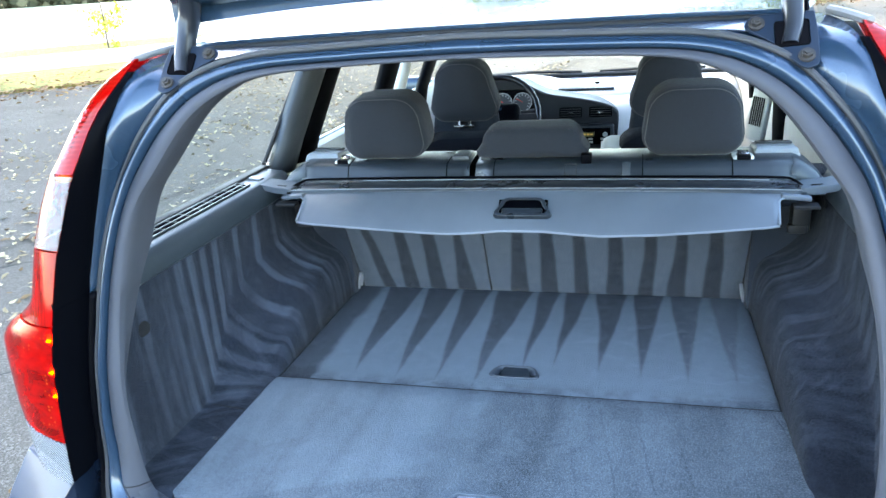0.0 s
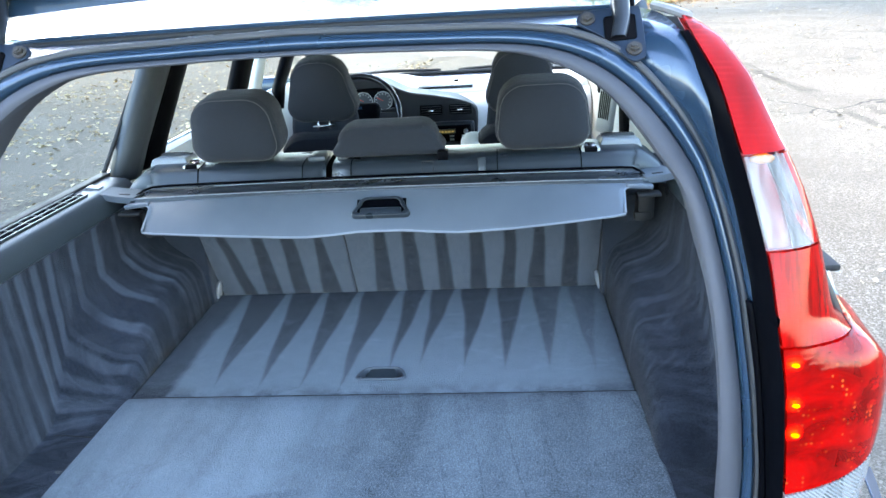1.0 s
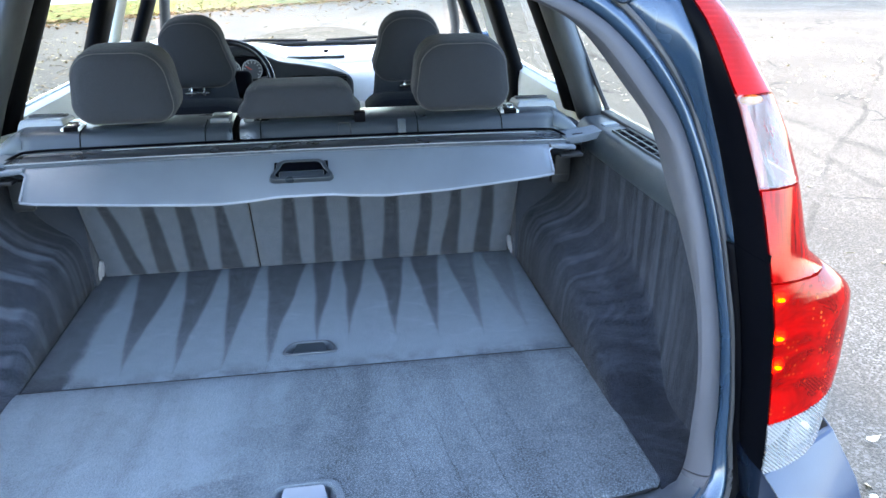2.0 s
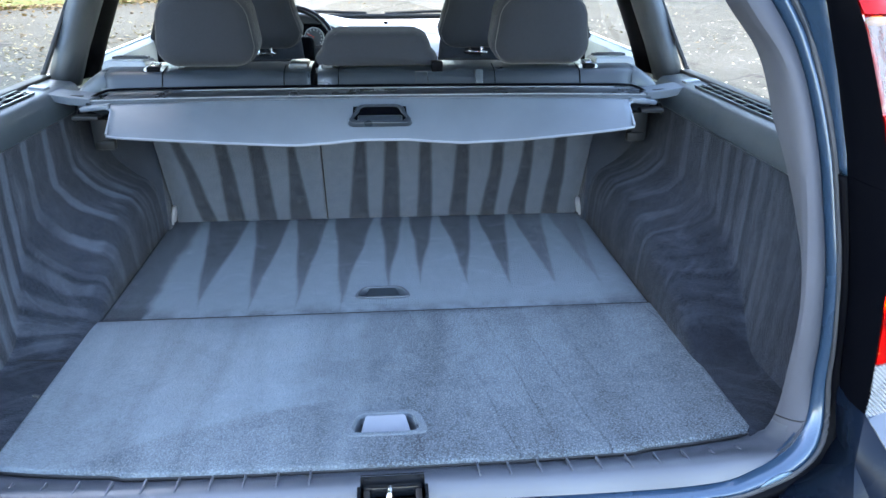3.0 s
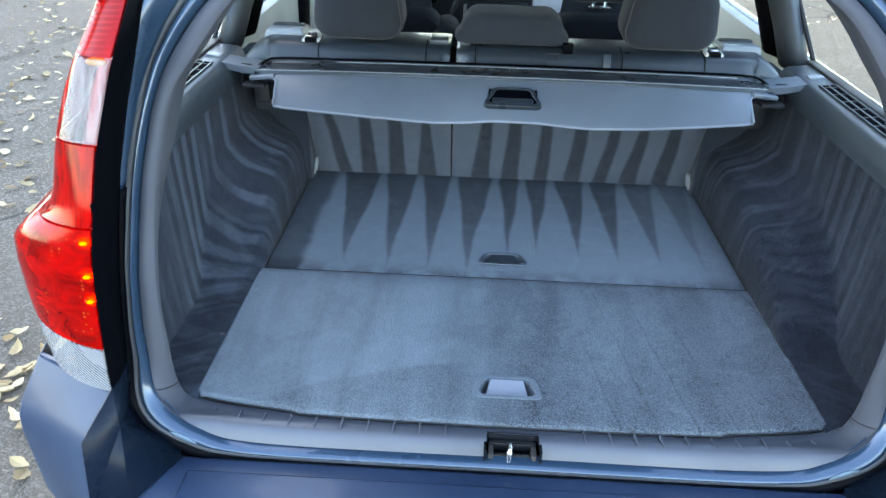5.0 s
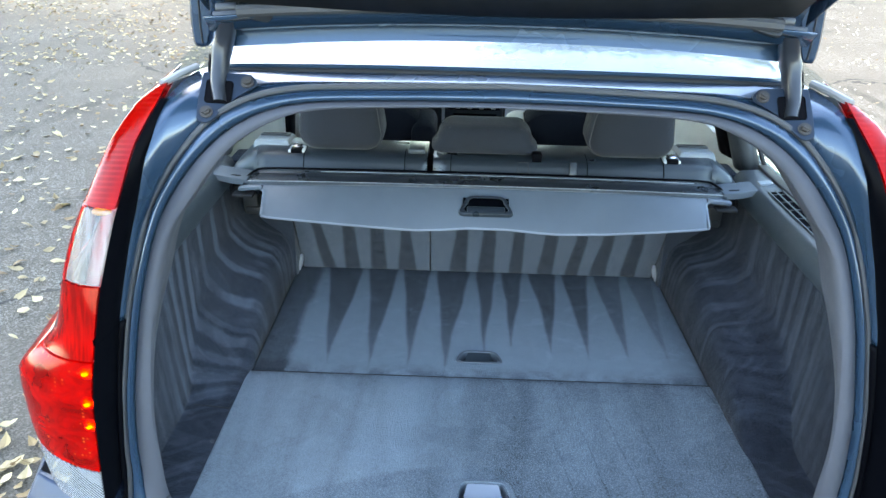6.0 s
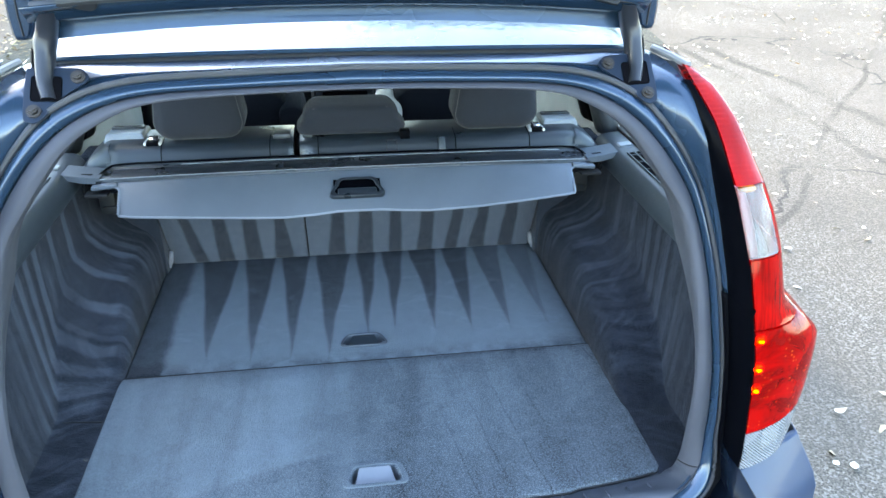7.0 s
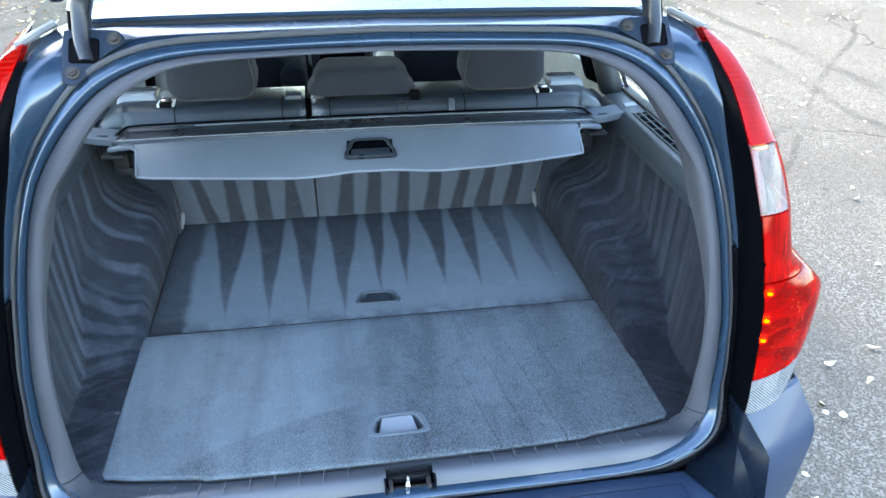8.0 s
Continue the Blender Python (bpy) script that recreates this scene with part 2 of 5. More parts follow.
def lens(name, tint, solid, share, pattern=0.0, rough=0.06, vary=0.3, cells=False, ribs=False):
    """Coloured lamp cover: part of the light goes straight through, tinted."""
    k = Mat(name, solid, rough, coat=0.05, spec=0.15)
    tr = k.node("ShaderNodeBsdfTransparent", {0: (*tint, 1)})
    mx = k.node("ShaderNodeMixShader", {0: share, 1: k.b.outputs[0], 2: tr.outputs[0]})
    k.nt.links.new(mx.outputs[0], k.nt.nodes["Material Output"].inputs[0])
    x, y, z = k.xyz()
    if cells:
        v = k.node("ShaderNodeTexVoronoi", {"Vector": k.scaled((1.0, 0.4, 1.0)), "Scale": 150.0, "Randomness": 0.25})
        lit = k.ramp(k.node("ShaderNodeSeparateColor", {0: v.outputs["Color"]}).outputs[0], 0.72, 0.95)
        # orange glints of random reflector cells, painted into the lens colour
        glint = k.math("MULTIPLY", k.math("MULTIPLY", k.ramp(v.outputs["Distance"], 0.42, 0.15), lit), k.ramp(k.noise(16, 2), 0.42, 0.58))
        tone = k.mix(k.ramp(k.noise(13, 3, 0.6, k.scaled((1, 1, 1.6)), 0.8), 0.35, 0.65), [c * 0.5 for c in solid], [c * 1.15 for c in solid])
        k.put("Base Color", k.mix(k.math("MULTIPLY", glint, 0.45), tone, (0.75, 0.16, 0.03)))
        k.bump(v.outputs["Distance"], 0.15, 0.001)
    elif ribs:
        r = k.ramp(k.math("SINE", k.math("MULTIPLY", k.math("ADD", z, k.math("MULTIPLY", y, 0.35)), 2 * math.pi / 0.0085)), -0.2, 0.75)
        on = k.math("MULTIPLY", r, k.ramp(k.noise(11, 2, 0.5, k.scaled((1, 1, .35))), 0.40, 0.56))
        tone = k.mix(k.ramp(k.noise(9, 2, 0.5, k.scaled((2.0, 1, .5))), 0.35, 0.65), [c * 0.65 for c in solid], [c * 1.1 for c in solid])
        k.put("Base Color", k.mix(k.math("MULTIPLY", on, 0.45), tone, [c * 1.35 + 0.012 for c in solid]))
    elif pattern:
        a = k.math("SINE", k.math("MULTIPLY", k.math("ADD", k.math("MULTIPLY", x, 0.9), z), 900.0 * pattern))
        k.put("Base Color", k.mix(k.ramp(a, -0.5, 0.8), [c * 0.72 for c in solid], [min(1.0, c * 1.3) for c in solid]))
        k.bump(a, 0.2, 0.001)
    else:
        k.put("Base Color", k.mix(k.ramp(k.noise(1.0, 2, 0.5, k.scaled((170.0, 60.0, 9.0))), 0.35, 0.65), [c * (1 - vary) for c in solid], [min(1.0, c * (1 + vary)) for c in solid]))
    return k.m


def glass(name, tint):
    k = Mat(name)
    tr = k.node("ShaderNodeBsdfTransparent", {0: (*tint, 1)})
    gl = k.node("ShaderNodeBsdfGlossy", {0: (1, 1, 1, 1), 1: 0.02})
    mx = k.node("ShaderNodeMixShader", {0: 0.06, 1: tr.outputs[0], 2: gl.outputs[0]})
    k.nt.links.new(mx.outputs[0], k.nt.nodes["Material Output"].inputs[0])
    return k.m


TYRE_MARKS = [(3.86, 5.0, -0.05, 1.0, 0.09), (3.47, 4.2, 0.05, 1.0, 0.07), (3.9, 4.14, 2.6, 3.0, 0.035), (-3.4, 4.0, 0.3, 1.0, 0.10)]


def asphalt():
    k = Mat("asphalt", (0.2, 0.2, 0.2), 1.0, spec=0.03)
    grain = k.noise(130, 5, 0.75)
    stones = k.voronoi(120)
    big = k.noise(0.7, 5, 0.6)
    chips = k.node("ShaderNodeTexVoronoi", {"Vector": k.coord(), "Scale": 125.0}).outputs["Color"]
    tone = k.node("ShaderNodeSeparateColor", {0: chips}).outputs[0]
    c = k.mix(k.ramp(grain, 0.35, 0.65), (0.046, 0.040, 0.032), (0.148, 0.131, 0.107))
    c = k.mix(k.math("MULTIPLY", k.ramp(tone, 0.55, 0.95), 0.42), c, (0.30, 0.270, 0.228))
    c = k.mix(k.ramp(big, 0.38, 0.62), c, k.mix(0.5, c, (0.085, 0.074, 0.060)))
    wide = k.node("ShaderNodeTexVoronoi", {"Vector": k.node("ShaderNodeVectorMath", {0: k.coord(), 1: k.node("ShaderNodeTexNoise", {"Vector": k.coord(), "Scale": 1.3, "Detail": 6.0}).outputs[1]}, operation="ADD").outputs[0], "Scale": 0.55}, feature="DISTANCE_TO_EDGE").outputs[0]
    crack = k.math("MULTIPLY", k.ramp(wide, 0.012, 0.004), k.ramp(k.noise(0.35, 2), 0.42, 0.6))
    c = k.mix(k.math("MULTIPLY", crack, 0.6), c, (0.02, 0.02, 0.02))
    x, y, z = k.xyz()
    for px, py, dx, dy, w in TYRE_MARKS:
        n = math.hypot(dx, dy)
        off = k.math("ADD", k.math("MULTIPLY_ADD", x, dy / n, (py * dx - px * dy) / n), k.math("MULTIPLY", y, -dx / n))
        off = k.math("ADD", off, k.math("MULTIPLY", k.math("SUBTRACT", k.noise(0.5, 2), 0.5), 0.5))
        mark = k.math("MULTIPLY", k.ramp(k.math("ABSOLUTE", off), w, w * 0.3), k.ramp(k.noise(0.8, 3), 0.35, 0.6))
        c = k.mix(k.math("MULTIPLY", mark, 0.42), c, (0.025, 0.022, 0.018))
    k.put("Base Color", c)
    return k.bump(k.math("ADD", grain, stones), 0.55, 0.006).m


def lawn(name, a, b):
    k = Mat(name, a, 0.95, spec=0.1)
    k.put("Base Color", k.mix(k.ramp(k.noise(3.5, 6, 0.75), 0.34, 0.64), a, b))
    return k.bump(k.noise(30, 4), 0.8, 0.05).m


def leafy(name, a, b):
    k = Mat(name, a, 0.7, spec=0.2)
    r = k.math("ADD", k.node("ShaderNodeNewGeometry").outputs["Random Per Island"], k.node("ShaderNodeObjectInfo").outputs["Random"])
    k.put("Base Color", k.mix(k.math("FRACT", k.math("MULTIPLY", r, 7.31)), a, b))
    return k.m


PAINT = paint()
BUMPER = bumper_paint()
BLACK = plastic("black_trim", (0.0009, 0.0011, 0.002), 0.45, 900, 0.05, 0.03)
ARM = plastic("arm_enamel", (0.014, 0.0165, 0.022), 0.34, 300, 0.1, 0.35)
SHADED_BUMPER = plastic("shaded_bumper_paint", (0.003, 0.006, 0.012), 0.25, 300, 0.06, 0.10)
RUBBER = plastic("rubber", (0.010, 0.010, 0.011), 0.65, spec=0.3)
TRIM = plastic("grey_trim", (0.050, 0.053, 0.064), 0.62, 800, 0.3, 0.14)
SILL = plastic("sill_plastic", (0.041, 0.046, 0.058), 0.42, 800, 0.3)
SHELL = plastic("dark_plastic", (0.013, 0.0148, 0.0175), 0.5, 900, 0.35, 0.35)
RAIL = plastic("rail_plastic", (0.021, 0.027, 0.0325), 0.36, 900, 0.25, 0.42)
PALE = plastic("pale_plastic", (0.38, 0.38, 0.355), 0.55, 900, 0.3)
COVER = plastic("cover_vinyl", (0.070, 0.082, 0.099), 0.50, 1200, 0.3)
GRIP = plastic("grip_plastic", (0.058, 0.068, 0.080), 0.6, 900, 0.3, 0.3)
WEDGE = plastic("tongue_plastic", (0.115, 0.128, 0.142), 0.45, 900, 0.2)
FLAP = plastic("flap_plastic", (0.17, 0.185, 0.215), 0.5, 900, 0.2, 0.4)
SHELF = plastic("shelf_plastic", (0.0125, 0.0165, 0.0212), 0.32, 900, 0.2, 0.34)
PILLAR = plastic("pillar_plastic", (0.034, 0.040, 0.047), 0.5, 900, 0.3, 0.35)
GATE_SEAL = plastic("seal_rubber", (0.040, 0.041, 0.045), 0.6, 300, 0.2, 0.3)
STRIP = plastic("satin_strip", (0.16, 0.165, 0.17), 0.35, 300, 0.1)
CASE = plastic("case_plastic", (0.015, 0.0185, 0.023), 0.30, 900, 0.15, 0.32)
CLOTH = cloth("seat_cloth", (0.0092, 0.0106, 0.0142), (0.0250, 0.0280, 0.0355))
SEAT_DARK = cloth("dark_seat_cloth", (0.0022, 0.0028, 0.0042), (0.0068, 0.0080, 0.0110))
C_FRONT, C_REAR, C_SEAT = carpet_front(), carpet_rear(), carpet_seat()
# left toned lighter and right darker for the light on each; brush marks differ
C_SIDE = {1: carpet_side("carpet_side_dim", 0.16, 0.16, 0.74, 0.042), -1: carpet_side("carpet_side_lit", 0.37, 0.16, 0.50, 0.10)}
# seat carpet in a darker tone, painting the shade beside the seat
C_CHEEK = pile(Mat("carpet_cheek"), (0.030, 0.037, 0.050), (0.010, 0.0125, 0.0185), 0.5)
C_RIM = pile(Mat("carpet_rim"), (0.115, 0.140, 0.165), (0.045, 0.056, 0.070), 0.5)
EDGE = pile(Mat("carpet_binding"), (0.06, 0.063, 0.07), (0.025, 0.027, 0.03), 0.4)
RED = lens("red_lens", (0.90, 0.008, 0.006), (0.25, 0.0008, 0.0008), 0.30)
RED_CELL = lens("red_cell_lens", (0.95, 0.012, 0.008), (0.29, 0.0008, 0.0008), 0.30, cells=True)
RED_RIB = lens("red_ribbed_lens", (0.95, 0.012, 0.008), (0.27, 0.0008, 0.0008), 0.28, ribs=True)
CLEAR = lens("clear_lens", (0.97, 0.96, 0.94), (0.20, 0.195, 0.185), 0.45, vary=0.35)
CLEAR_RIB = lens("clear_ribbed_lens", (0.9, 0.92, 0.94), (0.20, 0.21, 0.22), 0.38, 1.2)
CHROME = Mat("bright_metal", (0.75, 0.75, 0.76), 0.22, 1.0).m
SATIN = Mat("lamp_reflector", (0.34, 0.34, 0.34), 0.35, 0.6).m
AMBER = Mat("amber_bulb", (0.85, 0.35, 0.03), 0.2).m
GUARD = plastic("guard_film", (0.075, 0.12, 0.155), 0.35, 300, 0.05, 0.4)
GLASS = glass("window_glass", (0.70, 0.775, 0.785))
SCREEN = glass("windscreen_glass", (0.86, 0.91, 0.89))
LAMP_ON = Mat("lit_bulb", (1, 0.7, 0.3), 0.4)
LAMP_ON.put("Emission Color", (1, 0.6, 0.2, 1)), LAMP_ON.put("Emission Strength", 30.0)
LAMP_ON = LAMP_ON.m
LINER = plastic("headliner_cloth", (0.34, 0.355, 0.37), 0.9, 500, 0.3)
ASPHALT = asphalt()
GRASS = lawn("grass", (0.040, 0.055, 0.010), (0.20, 0.175, 0.040))
MEADOW = lawn("dry_meadow", (0.34, 0.33, 0.18), (0.52, 0.50, 0.34))
CONCRETE = plastic("pale_paving", (0.36, 0.345, 0.32), 0.9, 60, 0.3)
DRY = leafy("dry_leaf", (0.26, 0.20, 0.11), (0.58, 0.55, 0.46))
HEDGE = leafy("hedge_leaf", (0.045, 0.045, 0.022), (0.105, 0.095, 0.055))
BROWN = leafy("brown_leaf", (0.10, 0.055, 0.022), (0.40, 0.33, 0.19))
GOLD = leafy("gold_leaf", (0.13, 0.072, 0.024), (0.52, 0.42, 0.24))
VOID = Mat("black_slot", (0.004, 0.004, 0.005), 1.0, spec=0.0).m
ZINC = Mat("zinc_plate", (0.42, 0.42, 0.44), 0.3, 0.7).m
FRESH = leafy("fresh_leaf", (0.26, 0.30, 0.03), (0.52, 0.50, 0.08))
LITTER = leafy("leaf_litter", (0.09, 0.04, 0.014), (0.26, 0.15, 0.05))
FOLIAGE = leafy("foliage", (0.10, 0.14, 0.02), (0.30, 0.30, 0.05))
BARK = plastic("bark", (0.12, 0.09, 0.06), 0.9, 60, 0.6)


# ---- mesh helpers ----
def spline(keys, n=8, closed=False):
    """Catmull-Rom through the keys, n steps a span."""
    k = np.array(keys, float)
    if closed:
        k = np.vstack([k[-1], k, k[0], k[1]])
    else:
        k = np.vstack([2 * k[0] - k[1], k, 2 * k[-1] - k[-2]])
    out = []
    for i in range(1, len(k) - 2):
        for j in range(n):
            t = j / n
            p0, p1, p2, p3 = k[i - 1:i + 3]
            out.append(0.5 * (2 * p1 + (p2 - p0) * t + (2 * p0 - 5 * p1 + 4 * p2 - p3) * t * t + (3 * p1 - p0 - 3 * p2 + p3) * t ** 3))
    if not closed:
        out.append(k[-2])
    return np.array(out)


def loft(rails, closed=False, bm=None):
    """A surface across a row of rails with as many points each."""
    bm = bm or bmesh.new()
    rows = [[bm.verts.new(p) for p in r] for r in rails]
    m = len(rows[0])
    for a, b in zip(rows, rows[1:]):
        for i in range(m if closed else m - 1):
            j = (i + 1) % m
            bm.faces.new((a[i], a[j], b[j], b[i]))
    return bm


def box(x0, x1, y0, y1, z0, z1, r=0.0, seg=2, bm=None):
    """A box with rounded edges, added to bm."""
    b = bmesh.new()
    bmesh.ops.create_cube(b, size=1.0)
    for v in b.verts:
        v.co = ((x0 + x1) / 2 + v.co.x * (x1 - x0), (y0 + y1) / 2 + v.co.y * (y1 - y0), (z0 + z1) / 2 + v.co.z * (z1 - z0))
    if r:
        bmesh.ops.bevel(b, geom=list(b.edges), offset=r, segments=seg, profile=0.5, affect="EDGES")
    return join(bm, b)


def join(bm, b):
    if bm is None:
        return b
    me = bpy.data.meshes.new("join")
    b.to_mesh(me)
    bm.from_mesh(me)
    bpy.data.meshes.remove(me)
    b.free()
    return bm


def turned(bm, m):
    bmesh.ops.transform(bm, matrix=m, verts=bm.verts)
    return bm


def tube(pts, r, seg=10, closed=False, bm=None):
    """A round bar along the points; r is a number or one for each point."""
    pts = [Vector(p) for p in pts]
    n = len(pts)
    rows = []
    for i, p in enumerate(pts):
        a, b = (pts[(i - 1) % n], pts[(i + 1) % n]) if closed else (pts[max(i - 1, 0)], pts[min(i + 1, n - 1)])
        d = (b - a).normalized()
        u = d.cross(Vector((0.13, 0.31, 0.94))).normalized()
        v = d.cross(u)
        rr = r[i] if hasattr(r, "__len__") else r
        rows.append([p + (u * math.cos(q) + v * math.sin(q)) * rr for q in np.linspace(0, 2 * math.pi, seg, endpoint=False)])
    if closed:
        rows.append(rows[0])
    b = loft(rows, True)
    if not closed:
        for row in (0, n - 1):
            b.verts.ensure_lookup_table()
            b.faces.new([b.verts[row * seg + i] for i in range(seg)])
    return join(bm, b)


def disc(c, r, depth, axis="y", seg=24, r2=None, bm=None):
    b = bmesh.new()
    bmesh.ops.create_cone(b, cap_ends=True, segments=seg, radius1=r, radius2=r if r2 is None else r2, depth=depth)
    turn = {"y": pose(0, 0, 0, 90), "x": pose(0, 0, 0, 0, 90), "z": Matrix()}[axis]
    turned(b, Matrix.Translation(c) @ turn)
    return join(bm, b)


def prism(outline, y0, y1, bm=None):
    """An outline in x, z pushed from y0 to y1."""
    b = bmesh.new()
    f = [b.verts.new((x, y0, z)) for x, z in outline]
    g = [b.verts.new((x, y1, z)) for x, z in outline]
    n = len(f)
    b.faces.new(f), b.faces.new(g[::-1])
    for i in range(n):
        b.faces.new((f[i], g[i], g[(i + 1) % n], f[(i + 1) % n]))
    return join(bm, b)


def mirrored(bm):
    """The same mesh on the other side of the car."""
    b = bm.copy()
    for v in b.verts:
        v.co.x = -v.co.x
    bmesh.ops.reverse_faces(b, faces=b.faces)
    return b


def part(name, bm, material, parent=None, label="", solid=0.0, bevel=0.0, smooth=True, offset=-1.0):
    """Links a bmesh as one mesh object under its thing."""
    bmesh.ops.recalc_face_normals(bm, faces=bm.faces)
    me = bpy.data.meshes.new(name)
    bm.to_mesh(me)
    bm.free()
    me.materials.append(material)
    if smooth:
        me.polygons.foreach_set("use_smooth", [True] * len(me.polygons))
        me.set_sharp_from_angle(angle=radians(38))
    ob = new(name, me)
    ob.parent = parent
    if label:
        ob["label"] = label
    if solid:
        md = ob.modifiers.new("solid", "SOLIDIFY")
        md.thickness, md.offset = solid, offset
    if bevel:
        md = ob.modifiers.new("bevel", "BEVEL")
        md.width, md.segments, md.limit_method, md.angle_limit = bevel, 2, "ANGLE", radians(40)
    return ob


def thing(name, label, category, group="", at=(0, 0, 0)):
    ob = new(name)
    ob.location = at
    return tagged(ob, label, category, group)


# ---- the ground ----
KX, KY = -11.6, 10.8     # a point of the verge's edge, which runs at 45 degrees
DX, DY = math.cos(radians(43)), math.sin(radians(43))


def verge(s, d):
    """s along the verge's edge, d away from the road."""
    return (KX + s * DX - d * DY, KY + s * DY + d * DX)


def band(name, d0, d1, z, material, label, height=0.0):
    bm = bmesh.new()
    a = [bm.verts.new((*verge(s, d0), z)) for s in (-300, 300)]
    b = [bm.verts.new((*verge(s, d1), z)) for s in (300, -300)]
    bm.faces.new(a + b)
    r = bmesh.ops.extrude_face_region(bm, geom=bm.faces[:])
    for v in r["geom"]:
        if isinstance(v, bmesh.types.BMVert):
            v.co.z = -0.02
    return tagged(part(name, bm, material, smooth=False), label, "ground", kind="structure")


bm = bmesh.new()
bmesh.ops.create_grid(bm, x_segments=8, y_segments=8, size=900)
tagged(part("ground", bm, ASPHALT), "worn pale grey asphalt with fine cracks and fallen leaves", "ground", kind="structure")
band("grass_verge", 0.9, 7.0, 0.05, GRASS, "green grass verge yellowing in autumn")
band("pavement", 7.0, 16.0, 0.06, CONCRETE, "pale sunlit paved path beside the grass")
band("far_grass", 16.0, 24.0, 0.05, GRASS, "strip of sunlit grass beyond the path")
band("far_road", 24.0, 75.0, 0.055, CONCRETE, "very bright sunlit paving in the distance")
bm = loft([[(*verge(s, d), z) for s in np.linspace(-300, 300, 13)] for d, z in ((75, -.02), (75, .06), (150, 3.4), (220, 3.6), (320, -.02))])
tagged(part("meadow", bm, MEADOW), "pale sunlit meadow rising gently in the distance", "ground", kind="structure")

# ---- the car: opening, pillars and lamps ----
car = thing("estate_car", "blue estate car parked on asphalt with its tailgate open", "car")


def depth(z):
    """How far forward the opening's frame lies at a height."""
    return sum(frame_y(z + d) for d in (-.024, -.012, 0, .012, .024)) / 5


def frame_y(z):
    return float(np.interp(z, [.55, .57, .60, .65, .70, .76, .83, .88, .94, 1.0, 1.06, 1.12, 1.18, 1.248, 1.296, 1.31, 1.337, 1.35],
                           [-.092, -.092, -.086, -.062, -.046, -.042, -.036, -.030, -.014, 0.0, .016, .036, .062, .080, .097, .105, .12, .14]))


IN_KEYS = [(0, .572), (.38, .574), (.455, .600), (.525, .66), (.557, .734), (.558, .83), (.553, .93), (.542, 1.02), (.519, 1.12),
           (.482, 1.179), (.421, 1.255), (.356, 1.295), (.285, 1.3135), (.15, 1.320), (0, 1.323)]
OUT_KEYS = [(0, .570), (.40, .571), (.515, .594), (.583, .645), (.594, .735), (.590, .83), (.580, .93), (.567, 1.02), (.544, 1.12),
            (.519, 1.179), (.466, 1.248), (.403, 1.296), (.317, 1.3215), (.16, 1.3285), (0, 1.3305)]
BLUE_KEYS = [(0, .556), (.41, .557), (.528, .576), (.603, .630), (.608, .735), (.602, .83), (.592, .93), (.580, 1.02), (.558, 1.12),
             (.540, 1.179), (.493, 1.250), (.431, 1.308), (.336, 1.338), (.17, 1.346), (0, 1.350)]
RIM_KEYS = [(0, -.10, .53), (.42, -.10, .535), (.542, -.104, .564), (.620, -.085, .622), (.621, -.060, .735), (.613, -.054, .83),
            (.604, -.036, .93), (.592, -.016, 1.02), (.571, .006, 1.12), (.551, .019, 1.19), (.535, .038, 1.262), (.513, .10, 1.332),
            (.47, .215, 1.357), (.30, .238, 1.362), (0, .243, 1.365)]


def both(half):
    """A rail on the right half, from sill to roof, carried round the left half: a closed loop."""
    left = [(-x, y, z) for x, y, z in half[-2:0:-1]]
    return [tuple(p) for p in half] + left


def rail(keys, dy=0.0, grow=0.0):
    """A closed loop round the opening through x, z keys, dy behind the frame, moved out by grow."""
    pts = spline(keys, 8)
    half = []
    for i, (x, z) in enumerate(pts):
        a, b = pts[max(i - 1, 0)], pts[min(i + 1, len(pts) - 1)]
        t = np.array(b - a) / np.linalg.norm(b - a)
        half.append((x + t[1] * grow if 0 < i < len(pts) - 1 else 0.0, depth(z) + dy, z - t[0] * grow))
    return both(half)


def between(a, b, f):
    return [tuple((1 - f) * np.array(p) + f * np.array(q)) for p, q in zip(a, b)]


IN_LOW = [(0, 0.0, .577), (.41, 0.0, .578), (.534, -.008, .588), (.561, -.022, .630), (.561, -.034, .735)]
IN_FULL = IN_LOW + [(x, depth(z), z) for x, z in IN_KEYS[5:]]


def inner_rail(dy=0.0, grow=0.0):
    pts = spline(IN_FULL, 8)
    half = []
    for i, (x, y, z) in enumerate(pts):
        a, b = pts[max(i - 1, 0)], pts[min(i + 1, len(pts) - 1)]
        t = np.array((b[0] - a[0], b[2] - a[2]))
        t = t / max(1e-6, np.linalg.norm(t))
        deep = float(np.interp(z, [.66, .80, 1.05], [.25, .40, 1.0]))
        half.append((x + t[1] * (grow + (1 - deep) * dy * .5) if 0 < i < len(pts) - 1 else 0.0, y + dy * deep, z - t[0] * grow))
    return both(half)


inner, outer = inner_rail(), rail(OUT_KEYS)
SILL_Z = 0.5975


def soft_step(a):
    a = max(0.0, min(1.0, a))
    return a * a * (3 - 2 * a)


def sill_share(i, n):
    """1 along the sill, easing to 0 as the moulding turns up at the corners; i counts round the closed loop of n points."""
    k = min(i, n - i) / 8
    return soft_step((2.75 - k) / 1.35)


